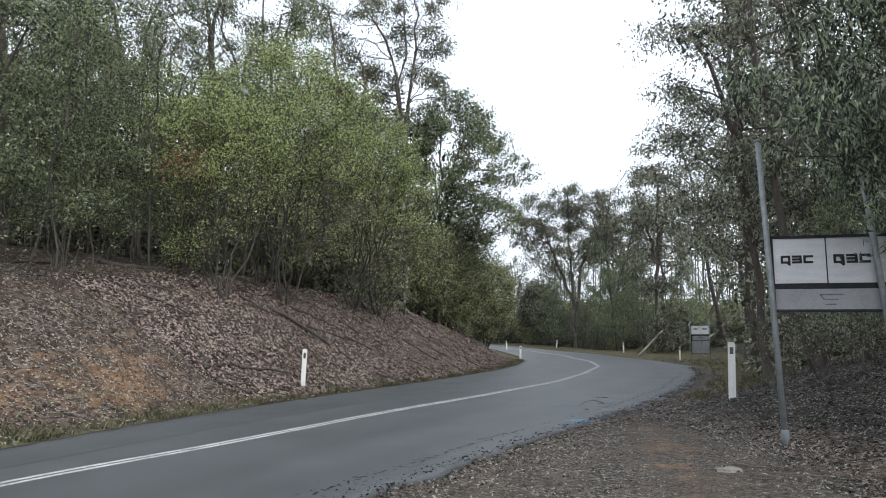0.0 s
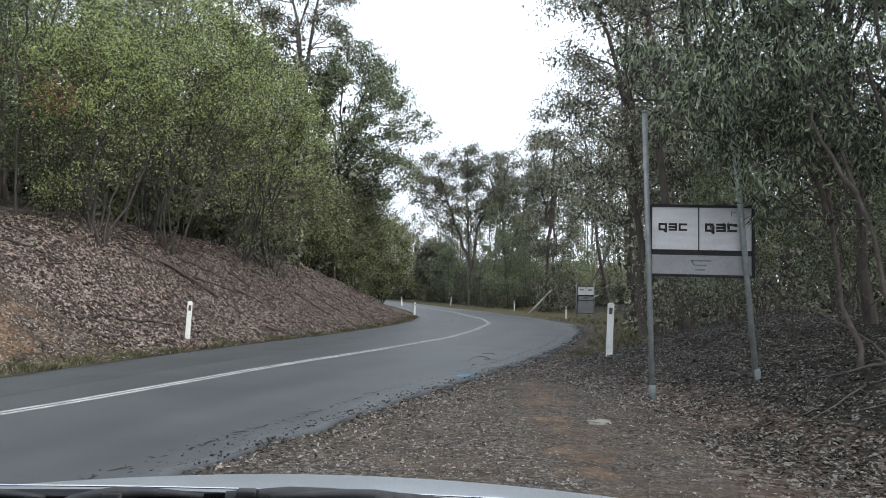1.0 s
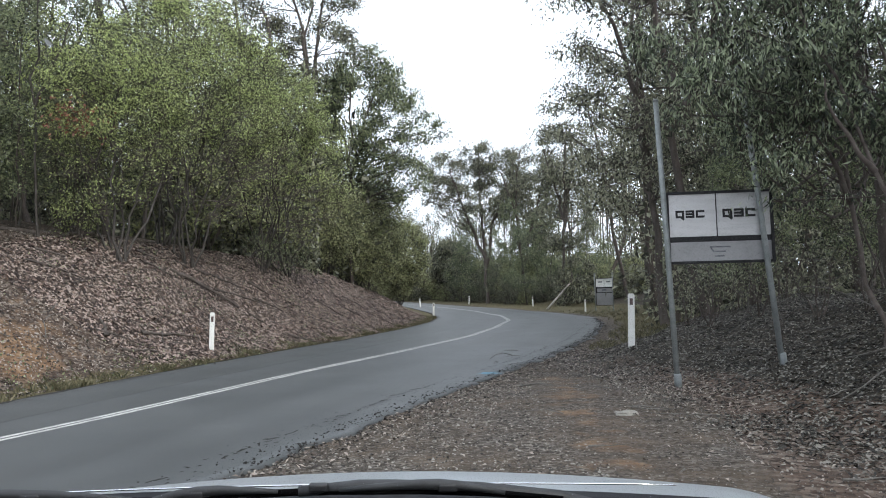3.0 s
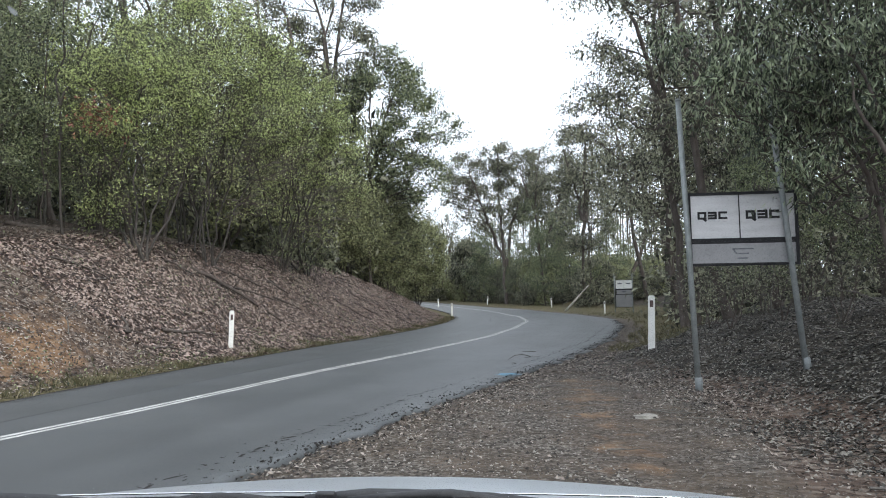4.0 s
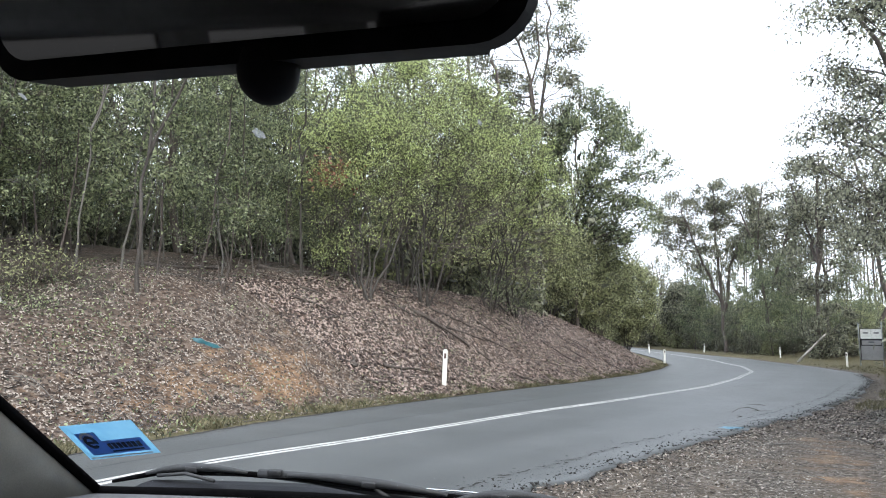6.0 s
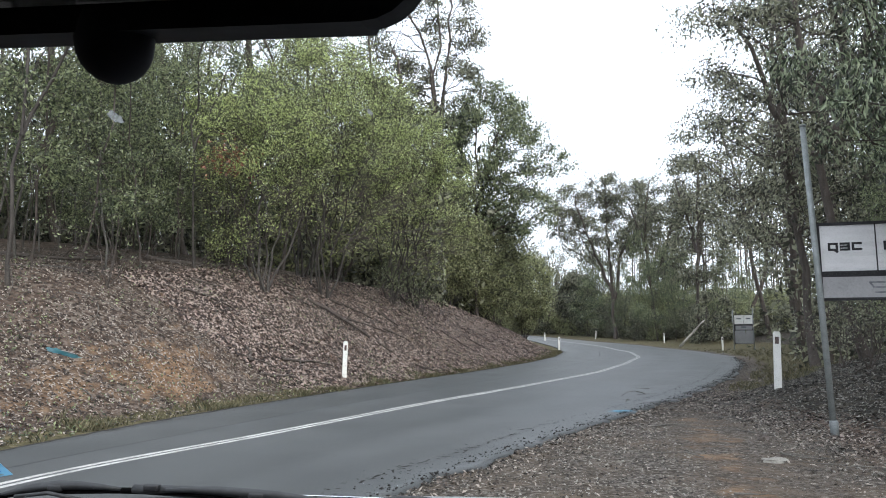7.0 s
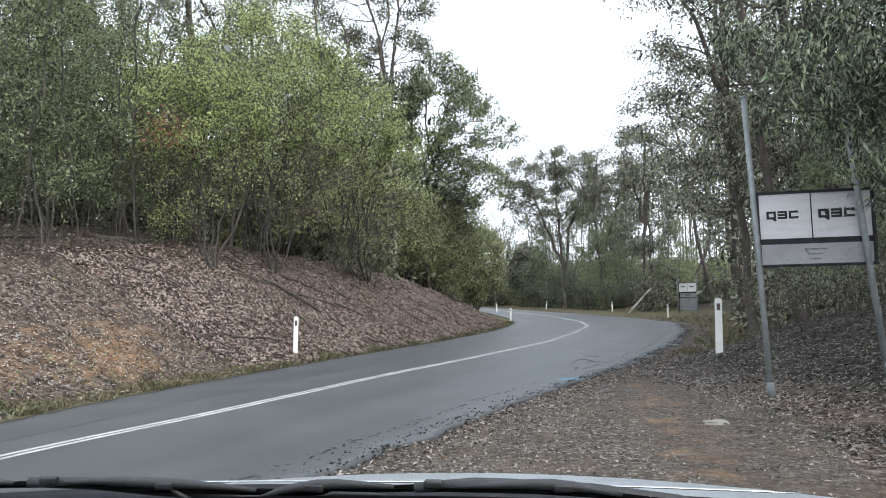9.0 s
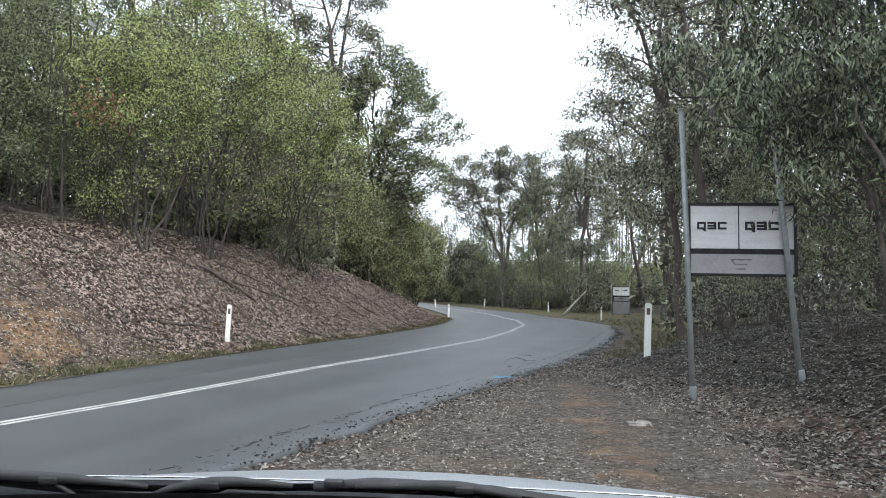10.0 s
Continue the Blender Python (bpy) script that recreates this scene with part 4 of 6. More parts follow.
while done < 84:
    yaw, dist = plan.uniform(21, 64), plan.uniform(14.5, 34)
    x, y = polar(yaw, dist)
    if left_edge(y) - x < 5.2 or (yaw < 24 and dist < 21) or (yaw > 36 and dist < 17):
        continue
    done += 1
    plant(sapling_meshes[plan.randrange(5)], x, y, plan.uniform(0, 360), plan.uniform(0.75, 1.2), "sapling", "slender young tree with a thin pale stem and green leaves", "tree", "saplings of the forest")

# extra saplings, most of them unseen, added to shade the upper left bank
shade_plan = random.Random(23)
for k in range(26):
    x, y = polar(shade_plan.uniform(44, 84), shade_plan.uniform(14, 24))
    plant(sapling_meshes[shade_plan.randrange(5)], x, y, shade_plan.uniform(0, 360), shade_plan.uniform(0.8, 1.15), "sapling", "slender young tree, mostly out of view, added to shade the bank", "tree", "saplings of the forest")


def slender(seed, yaw, dist, top, r, bark, label, H, crown=5):
    """A single thin forked trunk, bare below, at the crest of the bank."""
    rng = np.random.default_rng(seed)
    main = stem(rng, (0, 0, 0), (top[0], top[1], H), 12, 0.02)
    fork = stem(rng, main[5], main[5] + np.array([0.9, 0.2, H * 0.35]), 7, 0.04)
    cl = [(main[min(11, 7 + k)] + rng.normal(size=3) * np.array([0.7, 0.7, 0.4]), (0.6, 0.6, 0.4), 9) for k in range(crown)] + [(fork[-1], (0.6, 0.6, 0.4), 9)]
    plant(make_tree(rng, [main, fork], cl, 24, (0.098, 0.043), 0.14, True, 0.4, LEAF_GREEN, bark, r, 0.8, 8), *polar(yaw, dist), 0, 1, "slender_tree", label, "tree", "slender trees on the crest")


slender(301, 35.9, 14.3, (0.1, 0.2), 0.038, STEM_DARK, "slender dark trunk forking above the crest of the bank", 6.6)
slender(302, 37.1, 17.0, (0.6, 0.2), 0.027, BARK_PALE, "slender pale trunk leaning beside a dark one", 7.5)
slender(303, 40.2, 16.4, (0.8, 0.0), 0.024, BARK_PALE, "thin pale leaning trunk on the crest", 7.0)
slender(304, 23.4, 19.6, (-0.1, 0.3), 0.034, STEM_DARK, "slender dark trunk behind a fallen log", 7.5)

gum_meshes = [gum(60 + k, (16, 18, 15, 17)[k]) for k in range(4)]
GUMS = "tall eucalypt with a bare dark trunk and open leafy crown"
spots = [polar(yaw, dist) for yaw, dist in ((7.0, 44), (9.5, 36), (14, 33), (19, 30), (24, 28), (28, 33), (33, 27), (37, 34), (41, 26), (46, 31), (52, 27), (58, 30), (22, 40), (31, 42), (40, 44), (12, 46), (7, 52), (50, 42))]
for x, y in spots:
    plant(gum_meshes[plan.randrange(4)], x, y, plan.uniform(0, 360), plan.uniform(0.85, 1.15), "gum_tree", GUMS, "tree", "tall gums of the forest")

far_gum_meshes = [gum(70 + k, (16, 18, 17)[k], 4.4, 30, 12, 13, (0.28, 0.11), 0.4, 0.15, 2.4, sigma=0.3, twigs=False, flat=0.5) for k in range(3)]
# beyond the bend
for yaw, dist, s in ((-5.2, 104, 0.8), (-6.9, 112, 0.8), (-3, 100, 0.85), (0, 92, 1.0), (3, 84, 1.0), (-14.3, 104, 1.05), (-18, 84, 1.15), (-21, 72, 1.25), (-22.4, 66, 1.25)):
    x, y = polar(yaw, dist)
    plant(far_gum_meshes[plan.randrange(3)], x, y, plan.uniform(0, 360), s, "gum_tree", GUMS, "tree", "gums beyond the bend")
for yaw in np.arange(-24, 4, 0.55):
    d = plan.uniform(74, 98) if yaw > -17 else plan.uniform(64, 80)
    x, y = polar(float(yaw), d)
    if x < right_edge(y) + 5.5 and x > left_edge(y) - 3:
        x = float(right_edge(y)) + 6.5 + plan.random() * 4
    if (math.hypot(x, y) < 60 and -23 < yaw < -17) or plan.random() < 0.15:
        continue
    plant(far_bush_meshes[plan.randrange(3)], x, y, plan.uniform(0, 360), plan.uniform(0.35, 1.0), "bush", "dark green understorey bush at the forest edge", "bush", "bushes beyond the bend", tall=plan.uniform(0.6, 1.1))
for yaw in np.arange(-23, 6, 0.5):
    x, y = polar(float(yaw), plan.uniform(100, 118))
    plant(far_bush_meshes[plan.randrange(3)], x, y, plan.uniform(0, 360), plan.uniform(0.9, 1.25), "bush", "dark green bush deep in the forest", "bush", "bushes beyond the bend", tall=plan.uniform(0.7, 1.0))
for k in range(34):
    x, y = polar(plan.uniform(-23, -6.5), plan.uniform(72, 98))
    if x < right_edge(y) + 4:
        continue
    plant(sapling_meshes[plan.randrange(5)], x, y, plan.uniform(0, 360), plan.uniform(0.9, 1.7), "sapling", "slender dark-stemmed young tree at the forest edge", "tree", "saplings beyond the bend")

# the right-hand forest; gums past -56 degrees are unseen, added to shade the ground
for yaw, dist, s in ((-24.2, 42, 1.2), (-24.8, 33, 1.15), (-25.3, 25, 1.0), (-26, 30, 1.2), (-28.5, 22, 1.0), (-32, 24, 1.0), (-39, 21, 1.0), (-48, 20, 1.0), (-54, 23, 1.0), (-29, 42, 1.2), (-36, 40, 1.2), (-43, 38, 1.1), (-24.6, 54, 1.2), (-60, 14, 1.0), (-66, 9.5, 0.9), (-80, 8.5, 0.9), (-100, 9, 1.0), (-72, 14, 1.0), (-85, 13, 1.1), (-118, 14, 1.1), (-66, 20, 1.1), (-92, 20, 1.1)):
    x, y = polar(yaw, dist)
    plant((far_gum_meshes if yaw < -56 else gum_meshes)[plan.randrange(3)], x, y, plan.uniform(0, 360), s, "gum_tree", GUMS, "tree", "gums beside the shoulder")
for k in range(24):
    x, y = polar(plan.uniform(-54, -27), plan.uniform(17, 36))
    plant(sapling_meshes[plan.randrange(5)], x, y, plan.uniform(0, 360), plan.uniform(0.6, 1.0), "sapling", "slender young tree among the gums", "tree", "saplings beside the shoulder")


def near_gum():
    """The gum that hangs over the sign: long grey-green leaves on drooping branches."""
    rng = np.random.default_rng(77)
    bx, by = 9.3, 10.6
    base = np.array([bx, by, float(land(bx, by))])
    main = stem(rng, (0, 0, 0), (-0.9, 0.4, 8.5), 12, 0.03)
    second = stem(rng, (0.3, -0.1, 0), (1.2, -1.6, 8.0), 10, 0.04)
    cl = []
    for k in range(46):
        yaw, elev, dist = -rng.uniform(23.5, 50), rng.uniform(9.5, 36), rng.uniform(9.6, 12.5)
        if yaw > -27 and elev < 13:
            continue
        x, y = polar(yaw, dist)
        c = np.array([x, y, 1.3 + dist * math.tan(radians(elev))]) - base
        cl.append((c, (0.65, 0.65, 0.5), 13))
    for k in range(17):
        yaw, elev, dist = -rng.uniform(28.5, 41), rng.uniform(13.0, 25), rng.uniform(8.3, 9.3)
        x, y = polar(yaw, dist)
        cl.append((np.array([x, y, 1.3 + dist * math.tan(radians(elev))]) - base, (0.45, 0.45, 0.35), 9))
    for yaw, elev, dist in ((-33.0, 10.2, 8.6), (-24, 20.5, 9.2), (-25.5, 19.5, 9.2), (-35, 9.6, 8.8), (-31.6, 11.4, 9.2), (-32.0, 13.8, 9.2), (-31.4, 16.5, 9.2), (-32.6, 9.2, 9.4), (-31.2, 19, 9.2), (-33.4, 6.5, 9.5)):
        x, y = polar(yaw, dist)
        cl.append((np.array([x, y, 1.3 + dist * math.tan(radians(elev))]) - base, (0.25, 0.25, 0.15), 4))
    e = tagged(new("gum_tree"), "eucalypt with long drooping grey-green leaves hanging over the sign", "tree")
    e.location = base
    t, c = make_tree(rng, [main, second], cl, 42, (0.115, 0.028), 0.1, True, 1.6, LEAF_NEAR, BARK_DARK, 0.1, 0.9, 8, 0.55, 2)
    data_part("trunk", t, e)
    data_part("crown", c, e)


near_gum()


def thicket():
    """A stout grey trunk with thin leaning stems about its foot, beyond the sign."""
    rng = np.random.default_rng(91)
    bx, by = THICKET
    trunk = stem(rng, (0, 0, -0.1), (-0.5, 0.5, 9.0), 12, 0.006)
    cl = [(trunk[-1 - k] + rng.normal(size=3) * np.array([1.0, 1.0, 0.5]), (0.7, 0.7, 0.5), 11) for k in range(4) for j in range(3)]
    plant(make_tree(rng, [trunk], cl, 30, (0.115, 0.028), 0.1, True, 1.6, LEAF_NEAR, BARK_GREY, 0.135, 0.9, 12), bx, by, 0, 1, "gum_tree", "stout grey eucalypt trunk standing in the leaf litter", "tree")
    for k, (dx, dy, lx, ly, H, r) in enumerate(((0.4, 0.75, -1.3, 1.0, 4.6, 0.032), (0.45, 0.9, -0.5, 0.6, 5.2, 0.042), (0.55, 1.0, 0.4, 0.3, 4.8, 0.028), (0.35, 0.7, -0.2, 0.2, 4.4, 0.026), (0.5, 2.1, -0.6, 0.4, 5.0, 0.04))):
        st = stem(rng, (0, 0, -0.1), (lx, ly, H), 10, 0.04)
        twig = stem(rng, st[4], st[4] + np.array([-0.7, -0.2, 1.0]), 6, 0.06)
        cl = [(st[-1 - j] + rng.normal(size=3) * 0.4, (0.5, 0.5, 0.35), 8) for j in range(4)]
        plant(make_tree(rng, [st, twig], cl, 20, (0.115, 0.028), 0.1, True, 1.4, LEAF_NEAR, BARK_DARK if k % 2 else BARK_GREY, r, 0.9, 6), bx + dx, by + dy, 0, 1, "sapling", "thin leaning stem beside a stout grey trunk", "tree", "stems about the stout trunk")


THICKET = (6.08, 5.6)
thicket()


def shaped_gum(seed, yaw, dist, yaws, elevs, n, leaf, label, per=24, radius=1.25, anchors=14, lean=0.0, sigma=0.2, flat=0.55, trunk=0.1, group="tall gums of the forest", mat=None, fork=5, splay=1.0):
    """A tall eucalypt whose crown fills a stretch of the sky above the bank, thinner towards its outline."""
    rng = np.random.default_rng(seed)
    x, y = polar(yaw, dist)
    base = np.array([x, y, float(land(x, y)) - 0.1])
    top = 1.3 + dist * math.tan(radians(elevs[1])) - base[2]
    main = stem(rng, (0, 0, 0), (rng.normal() * 0.5, rng.normal() * 0.5, top * 0.95), 14, 0.02)
    second = stem(rng, main[fork], (1.6 * splay, 0.6, top * 0.85), 9, 0.05)
    third = stem(rng, main[fork + 1], (-1.8 * splay, -0.4, top * 0.8), 9, 0.05)
    cl = []
    while len(cl) < n:
        u, v = rng.uniform(-1, 1), rng.uniform(-1, 1)
        if u * u + v * v > 1 or v > 1 + lean * min(0, u - 0.1):
            continue
        ya, el, d = (yaws[0] + yaws[1]) / 2 + u * (yaws[1] - yaws[0]) / 2, (elevs[0] + elevs[1]) / 2 + v * (elevs[1] - elevs[0]) / 2, dist + rng.normal() * 1.3
        px, py = polar(ya, d)
        cl.append((np.array([px, py, 1.3 + d * math.tan(radians(el))]) - base, np.array([1, 1, flat]) * radius * rng.uniform(0.6, 1.15), anchors))
    e = tagged(new("gum_tree"), label, "tree", group)
    e.location = base
    t, c = make_tree(rng, [main, second, third], cl, per, leaf, sigma, True, 0.9, mat or LEAF_GUM, BARK_DARK, trunk, 0.7)
    data_part("trunk", t, e)
    data_part("crown", c, e)


shaped_gum(81, 0.3, 41, (-7.4, 2.8), (8.0, 21.4), 108, (0.19, 0.08), "tall eucalypt with drooping leaf clumps rising behind the bank", 21, 1.0, 14, 1.0, 0.22, 0.85, mat=LEAF_GREEN)
shaped_gum(87, 16.5, 29, (11.0, 22.5), (18.5, 33), 46, (0.13, 0.055), "tall thin eucalypt rising behind the wattles", 22, 1.1, 13, 0.0, 0.2, 0.8, 0.07, mat=LEAF_GREEN)
FAR = "spreading eucalypt with a forked trunk and flat leafy tiers"
shaped_gum(83, -11.0, 82, (-15.0, -5.7), (5.6, 13.0), 124, (0.28, 0.11), FAR, 18, 1.5, 13, 0.0, 0.34, 0.7, 0.2, "gums beyond the bend", None, 3, 2.4)
shaped_gum(84, -14.6, 80, (-18.2, -12.6), (3.5, 12.9), 56, (0.28, 0.11), FAR, 14, 1.5, 13, 0.0, 0.36, 0.75, 0.17, "gums beyond the bend", None, 3, 1.8)
shaped_gum(85, -17.4, 70, (-21.0, -15.2), (3.5, 15.0), 60, (0.26, 0.1), FAR, 15, 1.4, 13, 0.0, 0.34, 0.75, 0.16, "gums beyond the bend")
shaped_gum(86, -8.2, 96, (-9.6, -6.4), (1.0, 4.8), 44, (0.36, 0.15), "dark dense tree at the far end of the bend", 30, 1.5, 13, 0.0, 0.34, 0.8, 0.14, "gums beyond the bend")
shaped_gum(82, 5.2, 38, (-1.0, 11.5), (16, 33), 70, (0.2, 0.08), "tall open eucalypt with sparse leaves against the sky", 13, 1.2, 19)


# ---- the parked car ----
car = tagged(new("car"), "silver car parked on the gravel shoulder, seen from inside", "car")
car.matrix_world = pose(-0.141, -0.2765, 0.25, 0, 0, -7.5) @ Matrix.Diagonal((0.8, 0.8, 0.8, 1))
# the cabin below is drawn 1.25 times its size, with the road at -0.3125
MIDX = -0.115


def grid_surface(bm, f, us, vs, drop):
    """A closed sheet from a function of u and v; its other side lies off by the vector drop."""
    nu, nv = len(us), len(vs)
    top = [[bm.verts.new(f(u, v)) for v in vs] for u in us]
    low = [[bm.verts.new(p.co + Vector(drop)) for p in row] for row in top]
    for a in range(nu - 1):
        for b in range(nv - 1):
            bm.faces.new((top[a][b], top[a + 1][b], top[a + 1][b + 1], top[a][b + 1]))
            bm.faces.new((low[a][b + 1], low[a + 1][b + 1], low[a + 1][b], low[a][b]))
    for a in range(nu - 1):
        bm.faces.new((top[a][0], low[a][0], low[a + 1][0], top[a + 1][0]))
        bm.faces.new((top[a][-1], top[a + 1][-1], low[a + 1][-1], low[a][-1]))
    for b in range(nv - 1):
        bm.faces.new((top[0][b], top[0][b + 1], low[0][b + 1], low[0][b]))
        bm.faces.new((top[-1][b], low[-1][b], low[-1][b + 1], top[-1][b + 1]))
    return bm


def steps(a, b, n):
    return [a + (b - a) * k / (n - 1) for k in range(n)]


def glass_at(u, v):
    return Vector((MIDX + 0.785 * u, (0.85 + 0.14 * (1 - u * u)) * (1 - v) + (0.27 + 0.10 * (1 - u * u)) * v, 0.995 + 0.475 * v))


def hood_at(x, y):
    return 0.9363 - 0.0303 * (y - 1.12) - 0.2097 * (y - 1.12) ** 2 - 0.0221 * ((x + 0.0318) / 0.69) ** 2


bm = bmesh.new()
grid_surface(bm, lambda u, v: glass_at(u, v), steps(-1, 1, 21), steps(0, 1.12, 8), (0, 0.003, 0.003))
screen = part("windscreen", bm, GLASS, car, "clear windscreen glass", True)
screen.visible_shadow = False



def glass_spot(name, u, v, length, width, turn, mat, label, seed):
    """A thin uneven spot lying on the inner face of the windscreen."""
    rng = random.Random(seed)
    c = glass_at(u, v) + Vector((0, -0.003, -0.003))
    right = (glass_at(u + 0.01, v) - glass_at(u - 0.01, v)).normalized()
    up = (glass_at(u, v + 0.01) - glass_at(u, v - 0.01)).normalized()
    n = right.cross(up).normalized()
    ca, sa = math.cos(radians(turn)), math.sin(radians(turn))
    bm = bmesh.new()
    rings = []
    for lift in (0.0, 0.0006):
        ring = []
        for k in range(14):
            t = 2 * math.pi * k / 14
            a, b = length / 2 * math.cos(t) * rng.uniform(0.7, 1.15), width / 2 * math.sin(t) * rng.uniform(0.6, 1.2)
            ring.append(bm.verts.new(c + right * (a * ca - b * sa) + up * (a * sa + b * ca) + n * lift))
        rings.append(ring)
    bm.faces.new(rings[0])
    bm.faces.new(rings[1][::-1])
    for k in range(14):
        j = (k + 1) % 14
        bm.faces.new((rings[0][k], rings[1][k], rings[1][j], rings[0][j]))
    spot = part(name, bm, mat, screen, label)
    spot.visible_shadow = False


glass_spot("smear", -0.553, 0.513, 0.017, 0.01, -20, SMEAR_BLUE, "blue-green smear on the windscreen", 1)
glass_spot("smear", -0.538, 0.503, 0.02, 0.009, -28, SMEAR_BLUE, "blue-green smear on the windscreen", 2)
glass_spot("smear", -0.536, 0.508, 0.016, 0.0022, -30, RAG_WHITE, "pale streak on the windscreen", 3)
glass_spot("smudge", -0.291, 0.88, 0.009, 0.012, 30, SMUDGE, "pale smudge on the windscreen", 4)
glass_spot("smudge", -0.54, 0.945, 0.004, 0.008, 20, SMUDGE, "pale fleck on the windscreen", 5)
glass_spot("smudge", -0.05, 0.872, 0.003, 0.006, 15, SMUDGE, "pale fleck on the windscreen", 6)

bm = bmesh.new()
grid_surface(bm, lambda u, v: glass_at(u, -0.075 + 0.083 * v) + Vector((0, -0.005, -0.005)), steps(-1, 1, 25), steps(0, 1, 3), (0, 0.002, 0.002))
part("frit_band", bm, COWL_BLACK, car, "black printed band along the foot of the glass", True)

# hood with its turned-down rear lip
bm = bmesh.new()
grid_surface(bm, lambda u, v: Vector((-0.2 + 0.82 * u, 1.115 + 0.05 * (1 - u * u) + (0.95 * v - 0.10 * u * u * v), hood_at(-0.2 + 0.82 * u, 1.12 + 0.95 * v) - (0.03 if v < 0.001 else 0.004 if v < 0.03 else 0.0))),
             steps(-1, 1, 33), [0, 0.02, 0.05] + steps(0.1, 1, 19), (0, 0, -0.012))
part("hood", bm, CAR_PAINT, car, "silver painted hood", True)

# dark cowl between glass and hood
bm = bmesh.new()
grid_surface(bm, lambda u, v: Vector((MIDX + 0.8 * u, 0.86 + 0.13 * (1 - u * u) + 0.13 * v, 0.967 + (0.012 + 0.02 * max(0, -u)) * math.sin(math.pi * 0.5 * v) - 0.014 * u * u)), steps(-1, 1, 25), steps(0, 1, 6), (0, 0, -0.03))
part("cowl", bm, COWL_BLACK, car, "black plastic cowl grille", True)
bm = bmesh.new()
tube(bm, [glass_at(u, 0) + Vector((0, -0.004, -0.006)) for u in steps(-1, 1, 25)], [0.013] * 25, 8)
part("glass_seal", bm, RUBBER, car, "black rubber windscreen seal", True)
# a thin metal tube drawn as the glints on the hood's rear edge
bm = bmesh.new()
tube(bm, [Vector((-0.2 + 0.75 * u, 1.105 + 0.03 * (1 - u * u), 0.9815 - 0.009 * u * u)) for u in steps(-0.8, 0.8, 25)], [0.0014] * 25, 6)
part("hood_glint", bm, GLINT_METAL, car, "thin bright strip standing in for glints along the hood's rear edge", True)


def wiper(blade, arm, link, drop=0.0):
    """A wiper lying on the foot of the glass: rubber blade, bridge, arm and pivot."""
    blade = [(x, y, z - drop) for x, y, z in blade]
    arm = [(x, y, z - drop * 1.4) for x, y, z in arm]
    w = new("wiper")
    w.parent = car
    bm = bmesh.new()
    tube(bm, blade, [0.003] + [0.0055] * (len(blade) - 2) + [0.003], 6)
    part("blade", bm, RUBBER, w, "thin rubber wiper blade", True)
    bm = bmesh.new()
    n = len(blade) - 1
    for a, b in ((0.12, 0.45), (0.55, 0.88)):
        pts = []
        for k in range(7):
            s = a + (b - a) * k / 6
            i = min(n - 1, int(s * n))
            p = Vector(blade[i]).lerp(Vector(blade[i + 1]), s * n - i)
            pts.append(p + Vector((0, -0.004, 0.007 * math.sin(math.pi * k / 6) + 0.003)))
        tube(bm, pts, [0.003, 0.005, 0.0068, 0.0075, 0.0068, 0.005, 0.003], 8)
    part("bridge", bm, WIPER_GREY, w, "", True)
    bm = bmesh.new()
    tube(bm, arm, [0.012] + [0.0092] * (len(arm) - 2) + [0.007], 8)
    part("arm", bm, WIPER_GREY, w, "black wiper arm", True)
    bm = bmesh.new()
    p = Vector(arm[0])
    tube(bm, [p - Vector((0, 0, 0.03)), p + Vector((0, 0, 0.008)), p + Vector((0, 0, 0.014))], [0.02, 0.02, 0.012], 12)
    part("pivot", bm, COWL_BLACK, w, "", True)
    for f in (0.28, 0.52, 0.74):
        i = min(n - 1, int(f * n))
        p = Vector(blade[i]).lerp(Vector(blade[i + 1]), f * n - i)
        bm = bmesh.new()
        box(bm, pose(p.x, p.y - 0.006, p.z + 0.007), 0.026, 0.012, 0.011, 0.003)
        part("clip", bm, PLASTIC_BLACK, w, "", True)
    bm = bmesh.new()
    for pts in link:
        tube(bm, pts, [0.0034] * len(pts), 6)
    part("link", bm, WIPER_GREY, w, "", True)
    return w


wiper([(-1.0, 0.985, 0.987), (-0.92, 1.0, 1.005), (-0.83, 1.0, 1.013), (-0.737, 1.0, 1.018), (-0.625, 1.0, 1.02), (-0.515, 1.0, 1.014), (-0.376, 1.0, 1.012), (-0.266, 1.0, 1.012)],
      [(-0.33, 1.04, 0.98), (-0.40, 1.03, 1.002), (-0.515, 1.015, 1.014), (-0.60, 1.005, 1.024), (-0.70, 1.0, 1.026)],
      [[(-0.53, 1.0, 1.012), (-0.49, 1.0, 1.006), (-0.452, 0.99, 0.992)], [(-0.90, 0.985, 0.994), (-0.84, 0.985, 1.002), (-0.78, 0.985, 0.994)]], 0.011)
wiper([(-0.403, 0.985, 0.993), (-0.33, 1.0, 1.006), (-0.25, 1.005, 1.013), (-0.131, 1.01, 1.016), (0.024, 1.01, 1.014), (0.106, 1.01, 1.01), (0.213, 1.005, 1.002)],
      [(0.29, 1.05, 0.972), (0.213, 1.04, 0.998), (0.10, 1.03, 1.014), (-0.014, 1.02, 1.022), (-0.06, 1.015, 1.024), (-0.14, 1.01, 1.02)],
      [[(-0.271, 0.995, 0.993), (-0.25, 0.995, 1.001), (-0.19, 0.995, 1.0), (-0.161, 0.995, 0.995)], [(-0.06, 0.99, 0.99), (-0.03, 0.995, 0.998), (0.03, 0.995, 0.996), (0.06, 0.99, 0.986)]], 0.01)

# dashboard with the defroster grille
bm = bmesh.new()
